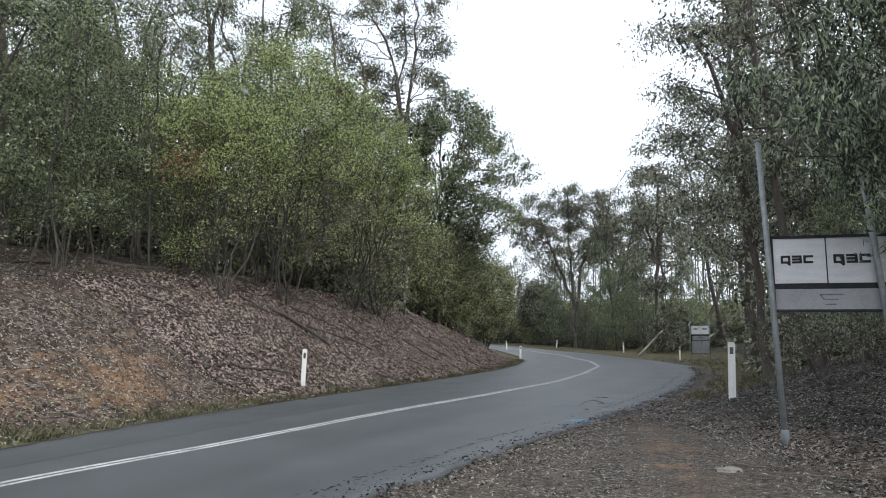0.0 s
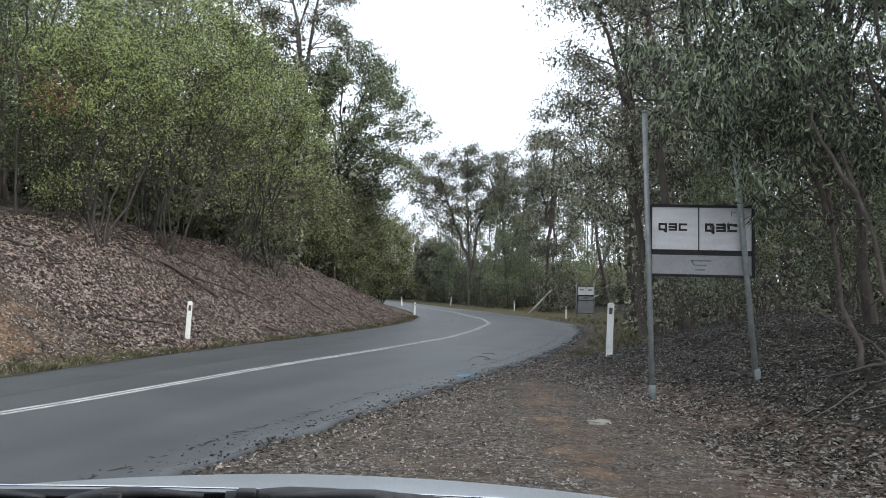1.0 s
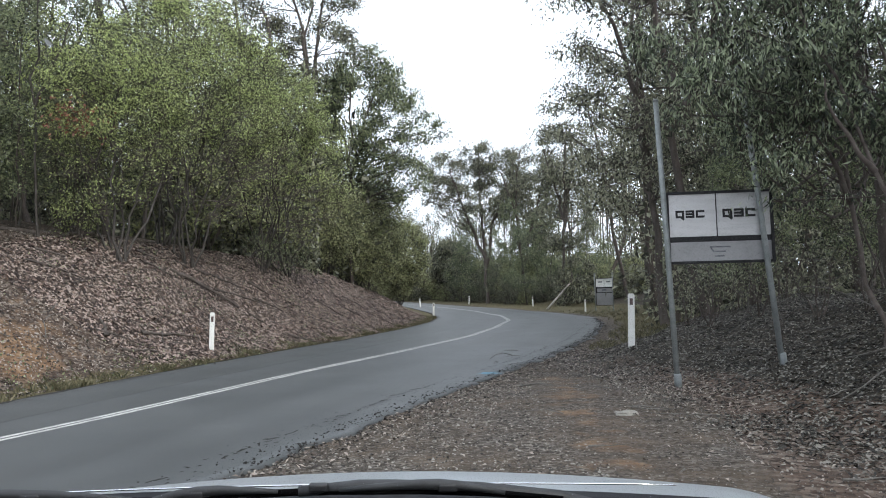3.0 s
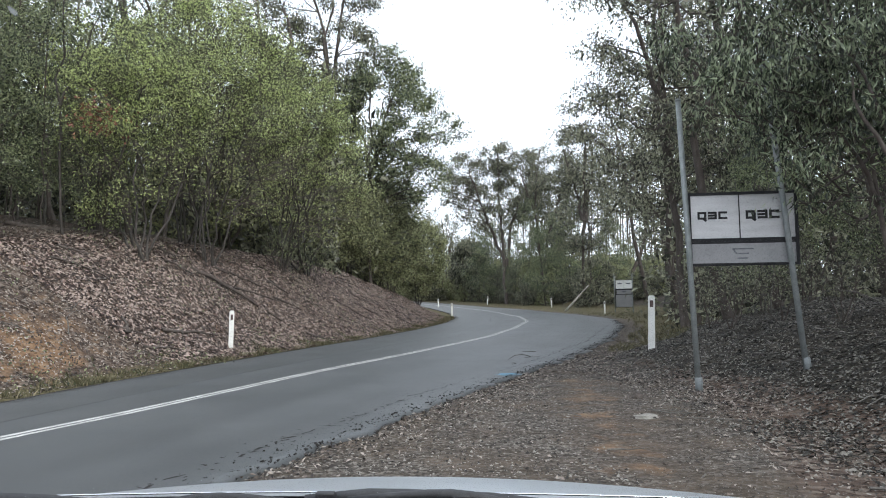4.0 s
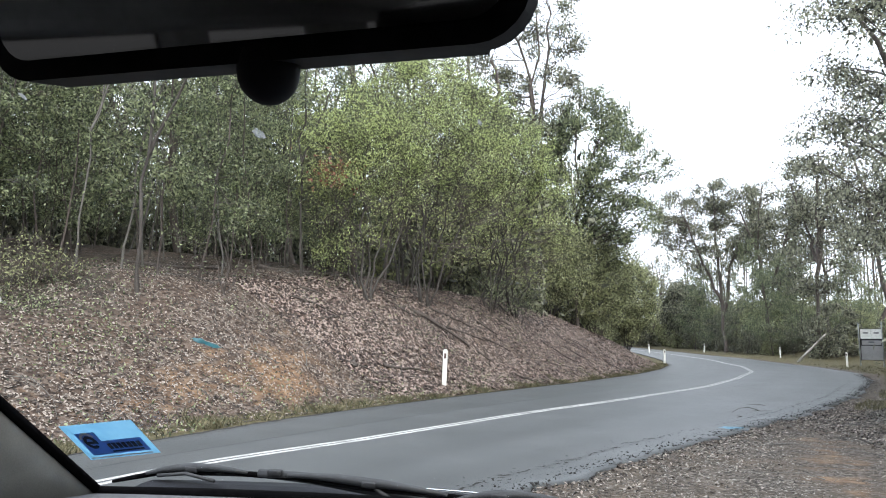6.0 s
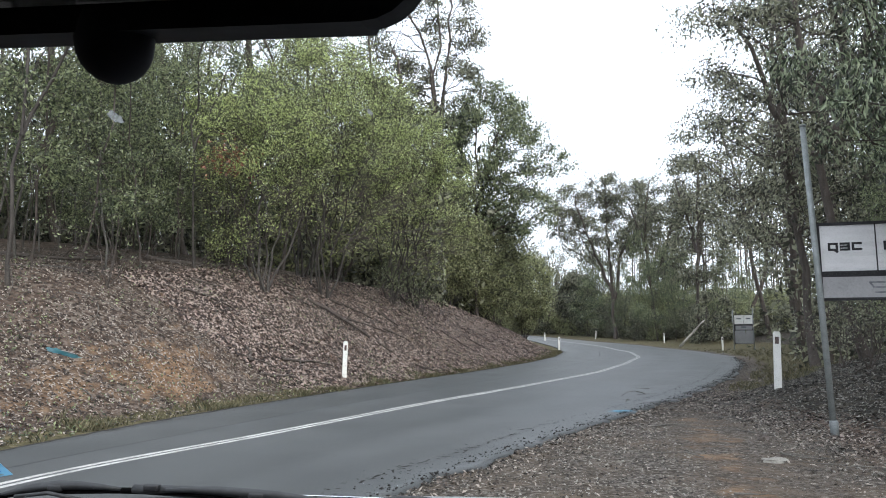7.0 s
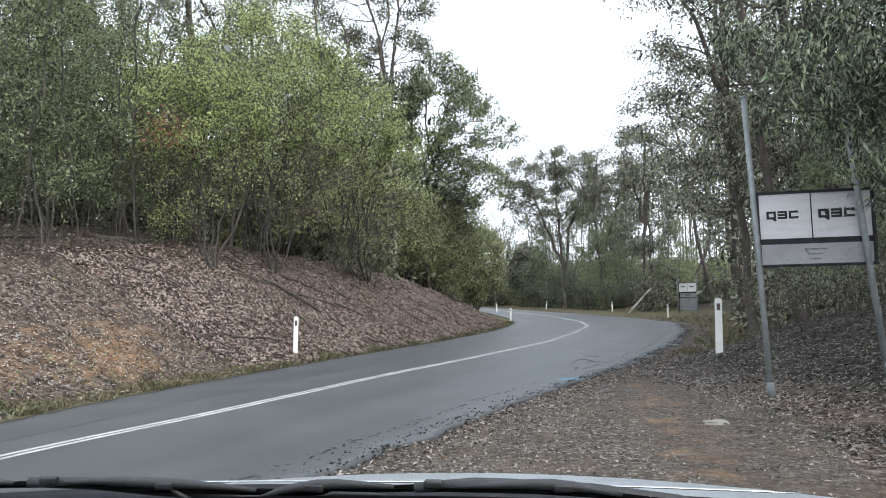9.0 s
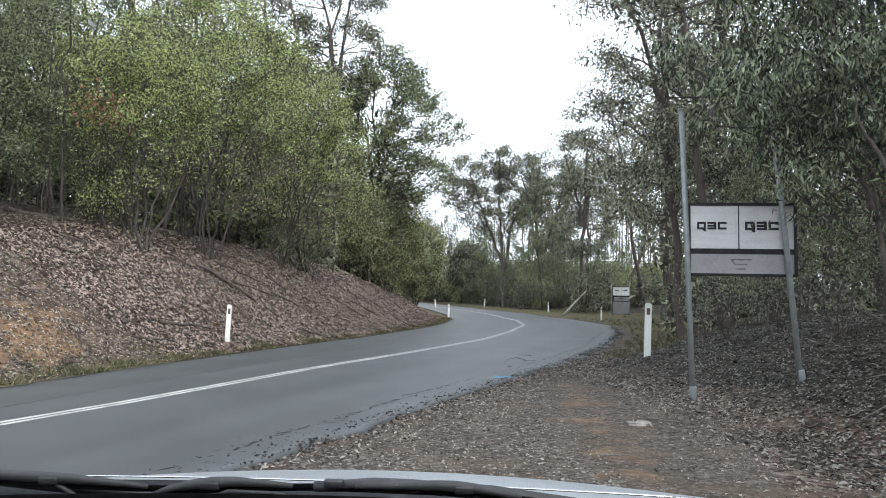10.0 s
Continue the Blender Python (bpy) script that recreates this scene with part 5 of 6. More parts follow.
grid_surface(bm, lambda u, v: Vector((MIDX + 0.82 * u, (0.845 + 0.135 * (1 - u * u)) * (1 - v) + 0.42 * v, 0.991 + 0.012 * math.sin(math.pi * min(1, v * 1.2)) - 0.16 * max(0, v - 0.75) ** 1.5 * 8)),
             steps(-1, 1, 25), steps(0, 1, 17), (0, 0, -0.03))
dash = part("dashboard", bm, PLASTIC_GREY, car, "textured grey dashboard top", True)
bm = bmesh.new()
box(bm, pose(-0.12, 0.40, 0.72), 1.62, 0.10, 0.46, 0.03)
part("dash_front", bm, PLASTIC_GREY, car)


def vent_edge(k, n=40):
    """The rounded outline of the defroster opening, point k of n."""
    t = 2 * math.pi * k / n
    c, si = math.cos(t), math.sin(t)
    return VENT[0] + VENT[2] * math.copysign(abs(c) ** 0.6, c), VENT[1] + VENT[3] * math.copysign(abs(si) ** 0.8, si) - 0.02 * abs(c) ** 2


VENT = (-0.145, 0.81, 0.33, 0.03)
bm = bmesh.new()
rim = [vent_edge(k) for k in range(40)]
a = [bm.verts.new((x, y, 1.0035)) for x, y in rim]
b = [bm.verts.new((x, y, 0.992)) for x, y in rim]
bm.faces.new(a)
bm.faces.new(b[::-1])
for k in range(40):
    j = (k + 1) % 40
    bm.faces.new((a[k], b[k], b[j], a[j]))
vent = part("defroster_vent", bm, COWL_BLACK, car, "black slatted defroster vent")
bm = bmesh.new()
tube(bm, [(x, y, 1.0045) for x, y in rim + rim[:1]], [0.0028] * 41, 6)
part("vent_rim", bm, PLASTIC_BLACK, vent, "", True)
for k in range(27):
    x = VENT[0] - 0.3 + 0.0231 * k
    half = 0.034 * (1 - ((x - VENT[0]) / 0.36) ** 2) ** 0.5
    mid = VENT[1] - 0.02 * ((x - VENT[0]) / VENT[2]) ** 2
    bm = bmesh.new()
    tube(bm, [(x - 0.018, mid - half, 1.004), (x - 0.003, mid, 1.0065), (x + 0.018, mid + half, 1.005)], [0.0017, 0.002, 0.0017], 6)
    part("slat", bm, PLASTIC_GREY, vent, "", True)
# a small sensor cap on the dashboard
bm = bmesh.new()
lathe_pts = [(0.0085, 0.0), (0.0085, 0.003), (0.006, 0.0055), (0.0015, 0.0062)]
rings = [[bm.verts.new((-0.7 + r * math.cos(radians(30 * q)), 0.562 + r * math.sin(radians(30 * q)), 0.9945 + h)) for q in range(12)] for r, h in lathe_pts]
for lo, hi in zip(rings, rings[1:]):
    for q in range(12):
        bm.faces.new((lo[q], lo[(q + 1) % 12], hi[(q + 1) % 12], hi[q]))
bm.faces.new(rings[0][::-1])
bm.faces.new(rings[-1])
part("sensor_cap", bm, PLASTIC_BLACK, dash, "small dark round cap", True)


def pillar(side):
    """The inner trim of a front pillar, between the glass and the door."""
    front = [glass_at(side, v) + Vector((0, 0.004, 0)) for v in steps(-0.06, 1, 9)]
    bm = bmesh.new()
    rows = []
    for k, p in enumerate(front):
        t = k / 8
        back = Vector((side * 0.02, -0.23 + 0.07 * t, 0.0))
        mid = back * 0.45 + Vector((-side * 0.022, 0, 0.012))
        out = Vector((side * 0.06, 0.01, 0))
        rows.append([bm.verts.new(p + d) for d in (Vector((0, 0, 0)), mid * 0.5 + Vector((-side * 0.004, 0, 0)), mid, mid * 0.4 + back * 0.62, back, back + out, out)])
    m = len(rows[0])
    for r0, r1 in zip(rows, rows[1:]):
        for j in range(m):
            bm.faces.new((r0[j], r1[j], r1[(j + 1) % m], r0[(j + 1) % m]))
    bm.faces.new(rows[0])
    bm.faces.new(rows[-1][::-1])
    part("pillar", bm, TRIM_BEIGE, car, "grey-beige plastic pillar trim", True)
    bm = bmesh.new()
    tube(bm, [glass_at(side, v) + Vector((-side * 0.004, -0.003, 0)) for v in steps(-0.02, 1, 12)], [0.008] * 12, 6)
    part("pillar_seal", bm, RUBBER, car, "black rubber seal", True)
    # black quarter panel and door below and behind it
    s = MIDX + side * 0.83
    bm = bmesh.new()
    pts = [(0.66, 0.1), (0.66, 0.99), (0.33, 1.46), (0.27, 1.46), (0.42, 1.06), (0.36, 0.98), (-0.62, 0.98), (-0.62, 0.1)]
    a = [bm.verts.new((s, y, z)) for y, z in pts]
    b = [bm.verts.new((s + side * 0.06, y, z)) for y, z in pts]
    bm.faces.new(a)
    bm.faces.new(b[::-1])
    for k in range(len(pts)):
        j = (k + 1) % len(pts)
        bm.faces.new((a[k], b[k], b[j], a[j]))
    door = part("door", bm, PLASTIC_BLACK, car, "black inner door trim")
    bm = bmesh.new()
    box(bm, pose(s - side * 0.03, 0.42, 1.0), 0.05, 0.09, 0.022, 0.008)
    part("door_handle", bm, GALVANISED, door, "silver door handle")


pillar(-1)
pillar(1)

# rear-view mirror
mirror = new("rear_view_mirror")
mirror.parent = car
mirror.matrix_parent_inverse = Matrix()
mirror.location = (-0.271, 0.285, 1.459)
right_dir = Vector((1.0, 0.03, -0.035)).normalized()
back_dir = Vector((right_dir.y, -right_dir.x, -0.235)).normalized()
up_dir = back_dir.cross(right_dir).normalized() * -1
if up_dir.z < 0:
    up_dir = -up_dir
rot = Matrix(((right_dir.x, -back_dir.x, up_dir.x), (right_dir.y, -back_dir.y, up_dir.y), (right_dir.z, -back_dir.z, up_dir.z)))
mirror.rotation_euler = rot.to_euler()


def mirror_outline(w, h, r):
    pts = []
    for cx, cz, a0 in ((w - r, h - r, 0), (-w + r, h - r, 90), (-w + r, -h + r, 180), (w - r, -h + r, 270)):
        for k in range(7):
            t = radians(a0 + 15 * k)
            pts.append((cx + r * math.cos(t), cz + r * math.sin(t)))
    return pts


bm = bmesh.new()
plate(bm, mirror_outline(0.19, 0.054, 0.032), -0.004, 0.03)
bmesh.ops.bevel(bm, geom=[e for e in bm.edges if abs(e.verts[0].co.y - e.verts[1].co.y) < 1e-5 and e.verts[0].co.y > 0], offset=0.012, segments=3, affect="EDGES")
part("housing", bm, COWL_BLACK, mirror, "black plastic mirror housing", False)
bm = bmesh.new()
plate(bm, mirror_outline(0.178, 0.041, 0.024), -0.0062, -0.0042)
part("mirror_glass", bm, MIRROR, mirror, "dark mirror glass")
bm = bmesh.new()
tube(bm, [(0.02, 0.014, -0.045)] + [(0.02, 0.011, -0.058 - 0.0205 * math.sin(radians(a))) for a in range(0, 91, 15)], [0.0195] + [max(0.001, 0.0195 * math.cos(radians(a))) for a in range(0, 91, 15)], 24)
part("dip_lever", bm, COWL_BLACK, mirror, "round black tab under the mirror", True)
bm = bmesh.new()
tube(bm, [(0.0, 0.03, 0.01), (0.01, 0.06, 0.04), (0.015, 0.075, 0.075)], [0.012, 0.012, 0.016], 10)
part("stalk", bm, PLASTIC_BLACK, mirror, "", True)

# service label on the glass
corners = [Vector((-0.986, 0.85, 1.091)), Vector((-0.812, 0.821, 1.114)), Vector((-0.818, 0.899, 1.054)), Vector((-1.002, 0.94, 1.023))]
eye0 = Vector((-0.019, -0.072, 1.231))
corners = [eye0 + (c - eye0) * 0.865 for c in corners]
e_r, e_d = (corners[1] - corners[0]), (corners[3] - corners[0])
nrm = e_r.cross(e_d).normalized()


def on_label(u, v, lift):
    top = corners[0].lerp(corners[1], u)
    low = corners[3].lerp(corners[2], u)
    return top.lerp(low, v) + nrm * lift


def label_piece(bm, u0, u1, v0, v1, lift):
    a = [bm.verts.new(on_label(u, v, lift)) for u, v in ((u0, v0), (u1, v0), (u1, v1), (u0, v1))]
    b = [bm.verts.new(on_label(u, v, lift + 0.0006)) for u, v in ((u0, v0), (u1, v0), (u1, v1), (u0, v1))]
    bm.faces.new(a)
    bm.faces.new(b[::-1])
    for k in range(4):
        j = (k + 1) % 4
        bm.faces.new((a[k], b[k], b[j], a[j]))


if nrm.y > 0:
    nrm = -nrm
bm = bmesh.new()
label_piece(bm, 0, 1, 0, 1, 0)
sticker = part("windscreen_label", bm, STICKER_BLUE, car, "light blue label stuck on the glass")
bm = bmesh.new()
label_piece(bm, 0.12, 0.4, 0.22, 0.86, 0.0012)
label_piece(bm, 0.4, 0.93, 0.48, 0.86, 0.0012)
part("printed_panel", bm, STICKER_NAVY, sticker, "navy printed panel")
bm = bmesh.new()
for k in range(11):
    t0, t1 = radians(-20 + 30 * k), radians(-20 + 30 * (k + 1))
    ring = [(0.265 + r * math.cos(t), 0.47 - 2.2 * r * math.sin(t)) for r, t in ((0.05, t0), (0.085, t0), (0.085, t1), (0.05, t1))]
    a = [bm.verts.new(on_label(u, v, 0.0024)) for u, v in ring]
    b = [bm.verts.new(on_label(u, v, 0.003)) for u, v in ring]
    bm.faces.new(a)
    bm.faces.new(b[::-1])
    for q in range(4):
        w = (q + 1) % 4
        bm.faces.new((a[q], b[q], b[w], a[w]))
label_piece(bm, 0.19, 0.34, 0.45, 0.51, 0.0024)
for k in range(7):
    label_piece(bm, 0.45 + 0.066 * k, 0.495 + 0.066 * k, 0.55, 0.7, 0.0024)
label_piece(bm, 0.45, 0.88, 0.76, 0.79, 0.0024)
part("print", bm, BLACK_PAINT, sticker, "dark round mark and a row of dark blocks")
bm = bmesh.new()
for k in range(6):
    t0, t1 = radians(35 + 20 * k), radians(35 + 20 * (k + 1))
    ring = [(0.265 + r * math.cos(t), 0.47 - 2.2 * r * math.sin(t)) for r, t in ((0.1, t0), (0.125, t0), (0.125, t1), (0.1, t1))]
    a = [bm.verts.new(on_label(u, v, 0.0024)) for u, v in ring]
    b = [bm.verts.new(on_label(u, v, 0.003)) for u, v in ring]
    bm.faces.new(a)
    bm.faces.new(b[::-1])
    for q in range(4):
        w = (q + 1) % 4
        bm.faces.new((a[q], b[q], b[w], a[w]))
label_piece(bm, 0.06, 0.94, 0.9, 0.93, 0.0024)
part("pale_print", bm, RAG_WHITE, sticker, "pale arc and line of print")

# roof, sides and back of the cabin
bm = bmesh.new()
grid_surface(bm, lambda u, v: Vector((MIDX + 0.8 * u, 0.24 - 1.98 * v - 0.09 * u * u, 1.535 + 0.05 * math.sin(math.pi * (0.15 + 0.75 * v)) - 0.05 * abs(u) ** 3)), steps(-1, 1, 13), steps(0, 1, 13), (0, 0, 0.02))
part("headliner", bm, HEADLINER, car, "pale cloth headliner", True)
bm = bmesh.new()
grid_surface(bm, lambda u, v: Vector((MIDX + 0.84 * u, 0.26 - 2.02 * v - 0.09 * u * u, 1.565 + 0.05 * math.sin(math.pi * (0.15 + 0.75 * v)) - 0.05 * abs(u) ** 3)), steps(-1, 1, 13), steps(0, 1, 13), (0, 0, 0.012))
part("roof", bm, CAR_PAINT, car, "silver roof panel", True)
for side in (-1, 1):
    s = MIDX + side * 0.85
    bm = bmesh.new()
    box(bm, pose(s, -0.66, 1.2), 0.06, 0.12, 0.62, 0.01)
    box(bm, pose(s, -1.5, 1.2), 0.06, 0.4, 0.62, 0.01)
    part("side_pillar", bm, HEADLINER, car)
    bm = bmesh.new()
    box(bm, pose(s - side * 0.01, -0.78, 1.53), 0.13, 1.96, 0.1, 0.02)
    part("roof_rail", bm, HEADLINER, car)
    bm = bmesh.new()
    box(bm, pose(s, -1.2, 0.62), 0.06, 1.16, 0.72, 0.01)
    part("rear_side", bm, PLASTIC_BLACK, car)
    bm = bmesh.new()
    box(bm, pose(s + side * 0.06, -0.45, 0.5), 0.05, 3.0, 0.8, 0.02)
    part("body_side", bm, CAR_PAINT, car, "silver body side")
bm = bmesh.new()
box(bm, pose(MIDX, -1.75, 0.62), 1.7, 0.1, 0.72, 0.02)
box(bm, pose(MIDX, -1.74, 1.46), 1.6, 0.08, 0.1, 0.02)
part("tail_panel", bm, PLASTIC_BLACK, car)
bm = bmesh.new()
box(bm, pose(MIDX, -1.79, 1.27), 1.76, 0.008, 0.62, 0.002)
part("rear_glass", bm, TINTED, car, "dark tinted rear window glass").visible_shadow = False
for side in (-1, 1):
    bm = bmesh.new()
    plate_pts = [(-0.6, 0.97), (0.36, 0.97), (0.3, 1.2), (0.2, 1.5), (-0.6, 1.5)]
    a = [bm.verts.new((MIDX + side * 0.865, y, z)) for y, z in plate_pts]
    b = [bm.verts.new((MIDX + side * 0.87, y, z)) for y, z in plate_pts]
    bm.faces.new(a)
    bm.faces.new(b[::-1])
    for k in range(5):
        j = (k + 1) % 5
        bm.faces.new((a[k], b[k], b[j], a[j]))
    part("door_glass", bm, TINTED, car, "tinted front door window").visible_shadow = False
    bm = bmesh.new()
    box(bm, pose(MIDX + side * 0.885, -1.2, 1.27), 0.006, 1.16, 0.62, 0.002)
    part("side_glass", bm, TINTED, car, "dark tinted rear side window").visible_shadow = False
bm = bmesh.new()
box(bm, pose(MIDX, 0.1, 0.12), 1.66, 3.8, 0.06, 0.01)
part("floor_pan", bm, PLASTIC_BLACK, car)
bm = bmesh.new()
box(bm, pose(-0.2, 2.0, 0.35), 1.64, 0.12, 0.6, 0.05)
part("front_bumper", bm, CAR_PAINT, car)
for side in (-1, 1):
    bm = bmesh.new()
    box(bm, pose(-0.2 + side * 0.83, 1.36, 0.4), 0.07, 1.35, 0.52, 0.03)
    part("front_fender", bm, CAR_PAINT, car, "silver front fender")


def seat(x, y, w):
    bm = bmesh.new()
    box(bm, pose(x, y, 0.92, -12, 0, 0), w, 0.13, 0.66, 0.05)
    box(bm, pose(x, y + 0.24, 0.56, 6, 0, 0), w, 0.5, 0.16, 0.05)
    part("seat", bm, SEAT_CLOTH, car, "dark cloth seat", True)
    bm = bmesh.new()
    box(bm, pose(x, y - 0.08, 1.3, -8, 0, 0), 0.26, 0.1, 0.18, 0.04)
    part("headrest", bm, SEAT_CLOTH, car, "", True)


seat(-0.5, -0.6, 0.5)
seat(0.26, -0.6, 0.5)
seat(-0.12, -1.35, 1.3)
for x, y in ((-0.9, 1.35), (0.66, 1.35), (-0.9, -1.25), (0.66, -1.25)):
    wheel = new("wheel")
    wheel.parent = car
    wheel.location = (x, y, 0.06)
    bm = bmesh.new()
    tube(bm, [(-0.1, 0, 0), (-0.09, 0, 0), (0.09, 0, 0), (0.1, 0, 0)], [0.33, 0.375, 0.375, 0.33], 28)
    part("tyre", bm, RUBBER, wheel, "", True)
    bm = bmesh.new()
    tube(bm, [(-0.105, 0, 0), (0.105, 0, 0)], [0.22, 0.22], 20)
    part("rim", bm, GALVANISED, wheel)


# ---- far woods, leaf litter, grass, stones and scraps ----
def far_woods():
    """The forest behind the forest: loose clumps of leaves on dim stems, ringed round the place."""
    rng = np.random.default_rng(5)
    C, stems = [], []
    for k in range(520):
        yaw = rng.uniform(-80, 75)
        if -25 < yaw < 2:
            dist = rng.uniform(108, 140)
            top = dist * math.tan(radians(np.interp(yaw, [-25, -19.5, -15, -9, -7, -4, 2], [12, 10.5, 8.0, 6.5, 5.0, 5.5, 9.0]))) + 1
        else:
            dist = rng.uniform(40, 62)
            top = rng.uniform(6, 15)
        x, y = polar(yaw, dist)
        g = float(land(x, y))
        n = 230 if yaw < 2 else 170 if yaw < 20 else 110
        h = g + top * rng.random(n) ** (1.35 if -25 < yaw < 2 else 0.85)
        C.append(np.stack([x + rng.normal(size=n) * 1.6, y + rng.normal(size=n) * 1.6, h], 1))
        stems.append((np.array([[x, y, g - 0.2], [x + rng.normal() * 0.3, y, g + top * 0.5], [x + rng.normal() * 0.6, y, g + top * 0.95]]), np.array([0.13, 0.09, 0.03]), 5))
    C = np.concatenate(C)
    C = C + rng.normal(size=C.shape) * 0.3
    e = tagged(new("far_woods"), "dense dim eucalypt forest behind the roadside trees", "forest", kind="stuff")
    data_part("stems", limb_mesh("stems", stems, BARK_DARK), e)
    data_part("leaves", leaf_mesh("leaves", rng, C, 0.5, 0.24, 0.5, LEAF_GUM), e)


far_woods()


def understorey():
    """Low leaves and thin stems that close the forest floor behind the bank."""
    rng = np.random.default_rng(6)
    n = 84000
    yaw = np.where(rng.random(n) < 0.87, rng.uniform(3, 68, n), rng.uniform(-58, -24, n))
    dist = np.where(yaw > 0, rng.uniform(31, 48, n), rng.uniform(26, 44, n))
    x, y = -0.12 - dist * np.sin(np.radians(yaw)), -0.27 + dist * np.cos(np.radians(yaw))
    clump = 1 + 0.5 * np.sin(yaw * 1.7 + dist * 0.4) + 0.3 * np.sin(yaw * 4.1 - dist)
    z = land(x, y) + 0.1 + 6.6 * clump * rng.random(n) ** np.where(yaw > 25, 1.7, 1.2)
    e = tagged(new("understorey"), "dim tangled understorey closing the forest behind the bank", "undergrowth", kind="stuff")
    data_part("leaves", leaf_mesh("leaves", rng, np.stack([x, y, z], 1), 0.36, 0.17, 0.4, LEAF_GUM), e)
    paths = []
    for k in range(130):
        a, d = rng.uniform(20, 64) if k % 5 else rng.uniform(-54, -25), rng.uniform(18, 34)
        px, py = polar(a, d)
        if left_edge(py) - px < 5.5 and a > 0:
            continue
        g, h = float(land(px, py)), rng.uniform(2.5, 6.5)
        r = rng.uniform(0.012, 0.036)
        p = np.array([px, py, g - 0.1])
        paths.append((curved(rng, p, p + np.array([rng.normal() * h * 0.13, rng.normal() * h * 0.13, h]), 7, 0.03), np.linspace(r, r * 0.4, 7), 5))
    data_part("stems", limb_mesh("stems", paths[::2], BARK_PALE), e)
    data_part("stems", limb_mesh("stems", paths[1::2], BARK_DARK), e)


understorey()


def scatter(name, x, y, length, width, mat, label, category, seed, tilt=0.35, lift=0.012, fold=0.3):
    rng = np.random.default_rng(seed)
    n = len(x)
    z = land(x, y) + lift
    t = rng.uniform(0, 2 * np.pi, n)
    gx, gy = (land(x + 0.05, y) - land(x - 0.05, y)) / 0.1, (land(x, y + 0.05) - land(x, y - 0.05)) / 0.1
    d = np.stack([np.cos(t), np.sin(t), gx * np.cos(t) + gy * np.sin(t) + rng.normal(size=n) * tilt], 1)
    s = np.stack([-np.sin(t), np.cos(t), -gx * np.sin(t) + gy * np.cos(t) + rng.normal(size=n) * tilt], 1)
    d /= np.linalg.norm(d, axis=1)[:, None]
    s /= np.linalg.norm(s, axis=1)[:, None]
    L = (length * rng.uniform(0.5, 1.3, n))[:, None]
    W = (width * rng.uniform(0.6, 1.3, n))[:, None]
    c = np.stack([x, y, z], 1)
    up = np.array([0, 0, 1.0])
    verts = np.stack([c - d * L / 2, c + s * W / 2 + up * W * fold, c + d * L / 2, c - s * W / 2 + up * W * fold], 1).reshape(-1, 3)
    ob = new(name, mesh_of(name, verts, np.arange(4 * n).reshape(n, 4), mat))
    return tagged(ob, label, category, kind="stuff")


rs = np.random.default_rng(21)
yy = 2 + 44 * rs.random(165000) ** 1.5
dd = 0.35 + 9.5 * rs.random(165000) ** 1.2
keep = rs.random(165000) < (0.25 + 0.75 * np.clip((dd - 0.3) / 1.6, 0, 1)) * np.clip((8.6 - dd) / 3.0, 0.1, 1)
scatter("leaf_litter", (left_edge(yy) - dd / 0.94)[keep], yy[keep], 0.064, 0.028, LITTER, "brown and tan fallen leaves covering the bank", "leaf litter", 1)
yy = 14 + 33 * rs.random(48000) ** 1.3
scatter("leaf_litter", left_edge(yy) - 0.4 - 5.2 * rs.random(48000) ** 1.2, yy, 0.125, 0.052, LITTER_RED, "larger strips of bark and leaves on the far bank", "leaf litter", 7)
yy = 1.5 + 24 * rs.random(120000) ** 1.4
xx = foot_right(yy) - 0.9 + 9.5 * rs.random(120000) ** 1.1
keep = rs.random(120000) < np.clip((xx - foot_right(yy) + 1.2) / 1.2, 0.1, 1)
xx, yy = xx[keep], yy[keep]
inner = xx < foot_right(yy) + 0.5 * rs.random(len(xx))
brown = inner & (rs.random(len(xx)) < 0.5) & (yy > 6.5 + rs.random(len(xx)))
inner = inner & (yy > 6.5)
scatter("leaf_litter", xx[brown], yy[brown], 0.06, 0.024, LITTER, "brown fallen leaves at the edge of the gravel", "leaf litter", 11)
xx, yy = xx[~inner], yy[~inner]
scatter("leaf_litter", xx, yy, 0.066, 0.025, LITTER_GREY_SHADED, "grey-brown fallen gum leaves, darkened for the shade under the trees", "leaf litter", 2)
yy = 1.5 + 14 * rs.random(2400) ** 1.2
scatter("leaf_litter", right_edge(yy) - 0.1 + np.abs(rs.normal(size=2400)) * 0.45, yy, 0.06, 0.024, LITTER, "dry leaves and bark gathered along the road edge", "leaf litter", 9)
yy = 1.5 + 16 * rs.random(5200)
xx = right_edge(yy) + 0.1 + (foot_right(yy) - right_edge(yy)) * rs.random(5200) ** 0.7
gap = np.abs(xx - 0.75 - 0.225 * yy) > 0.5 * rs.random(5200) + 0.25
xx, yy = xx[gap], yy[gap]
scatter("leaf_litter", xx, yy, 0.05, 0.02, LITTER, "scattered dry leaves on the gravel", "leaf litter", 3)


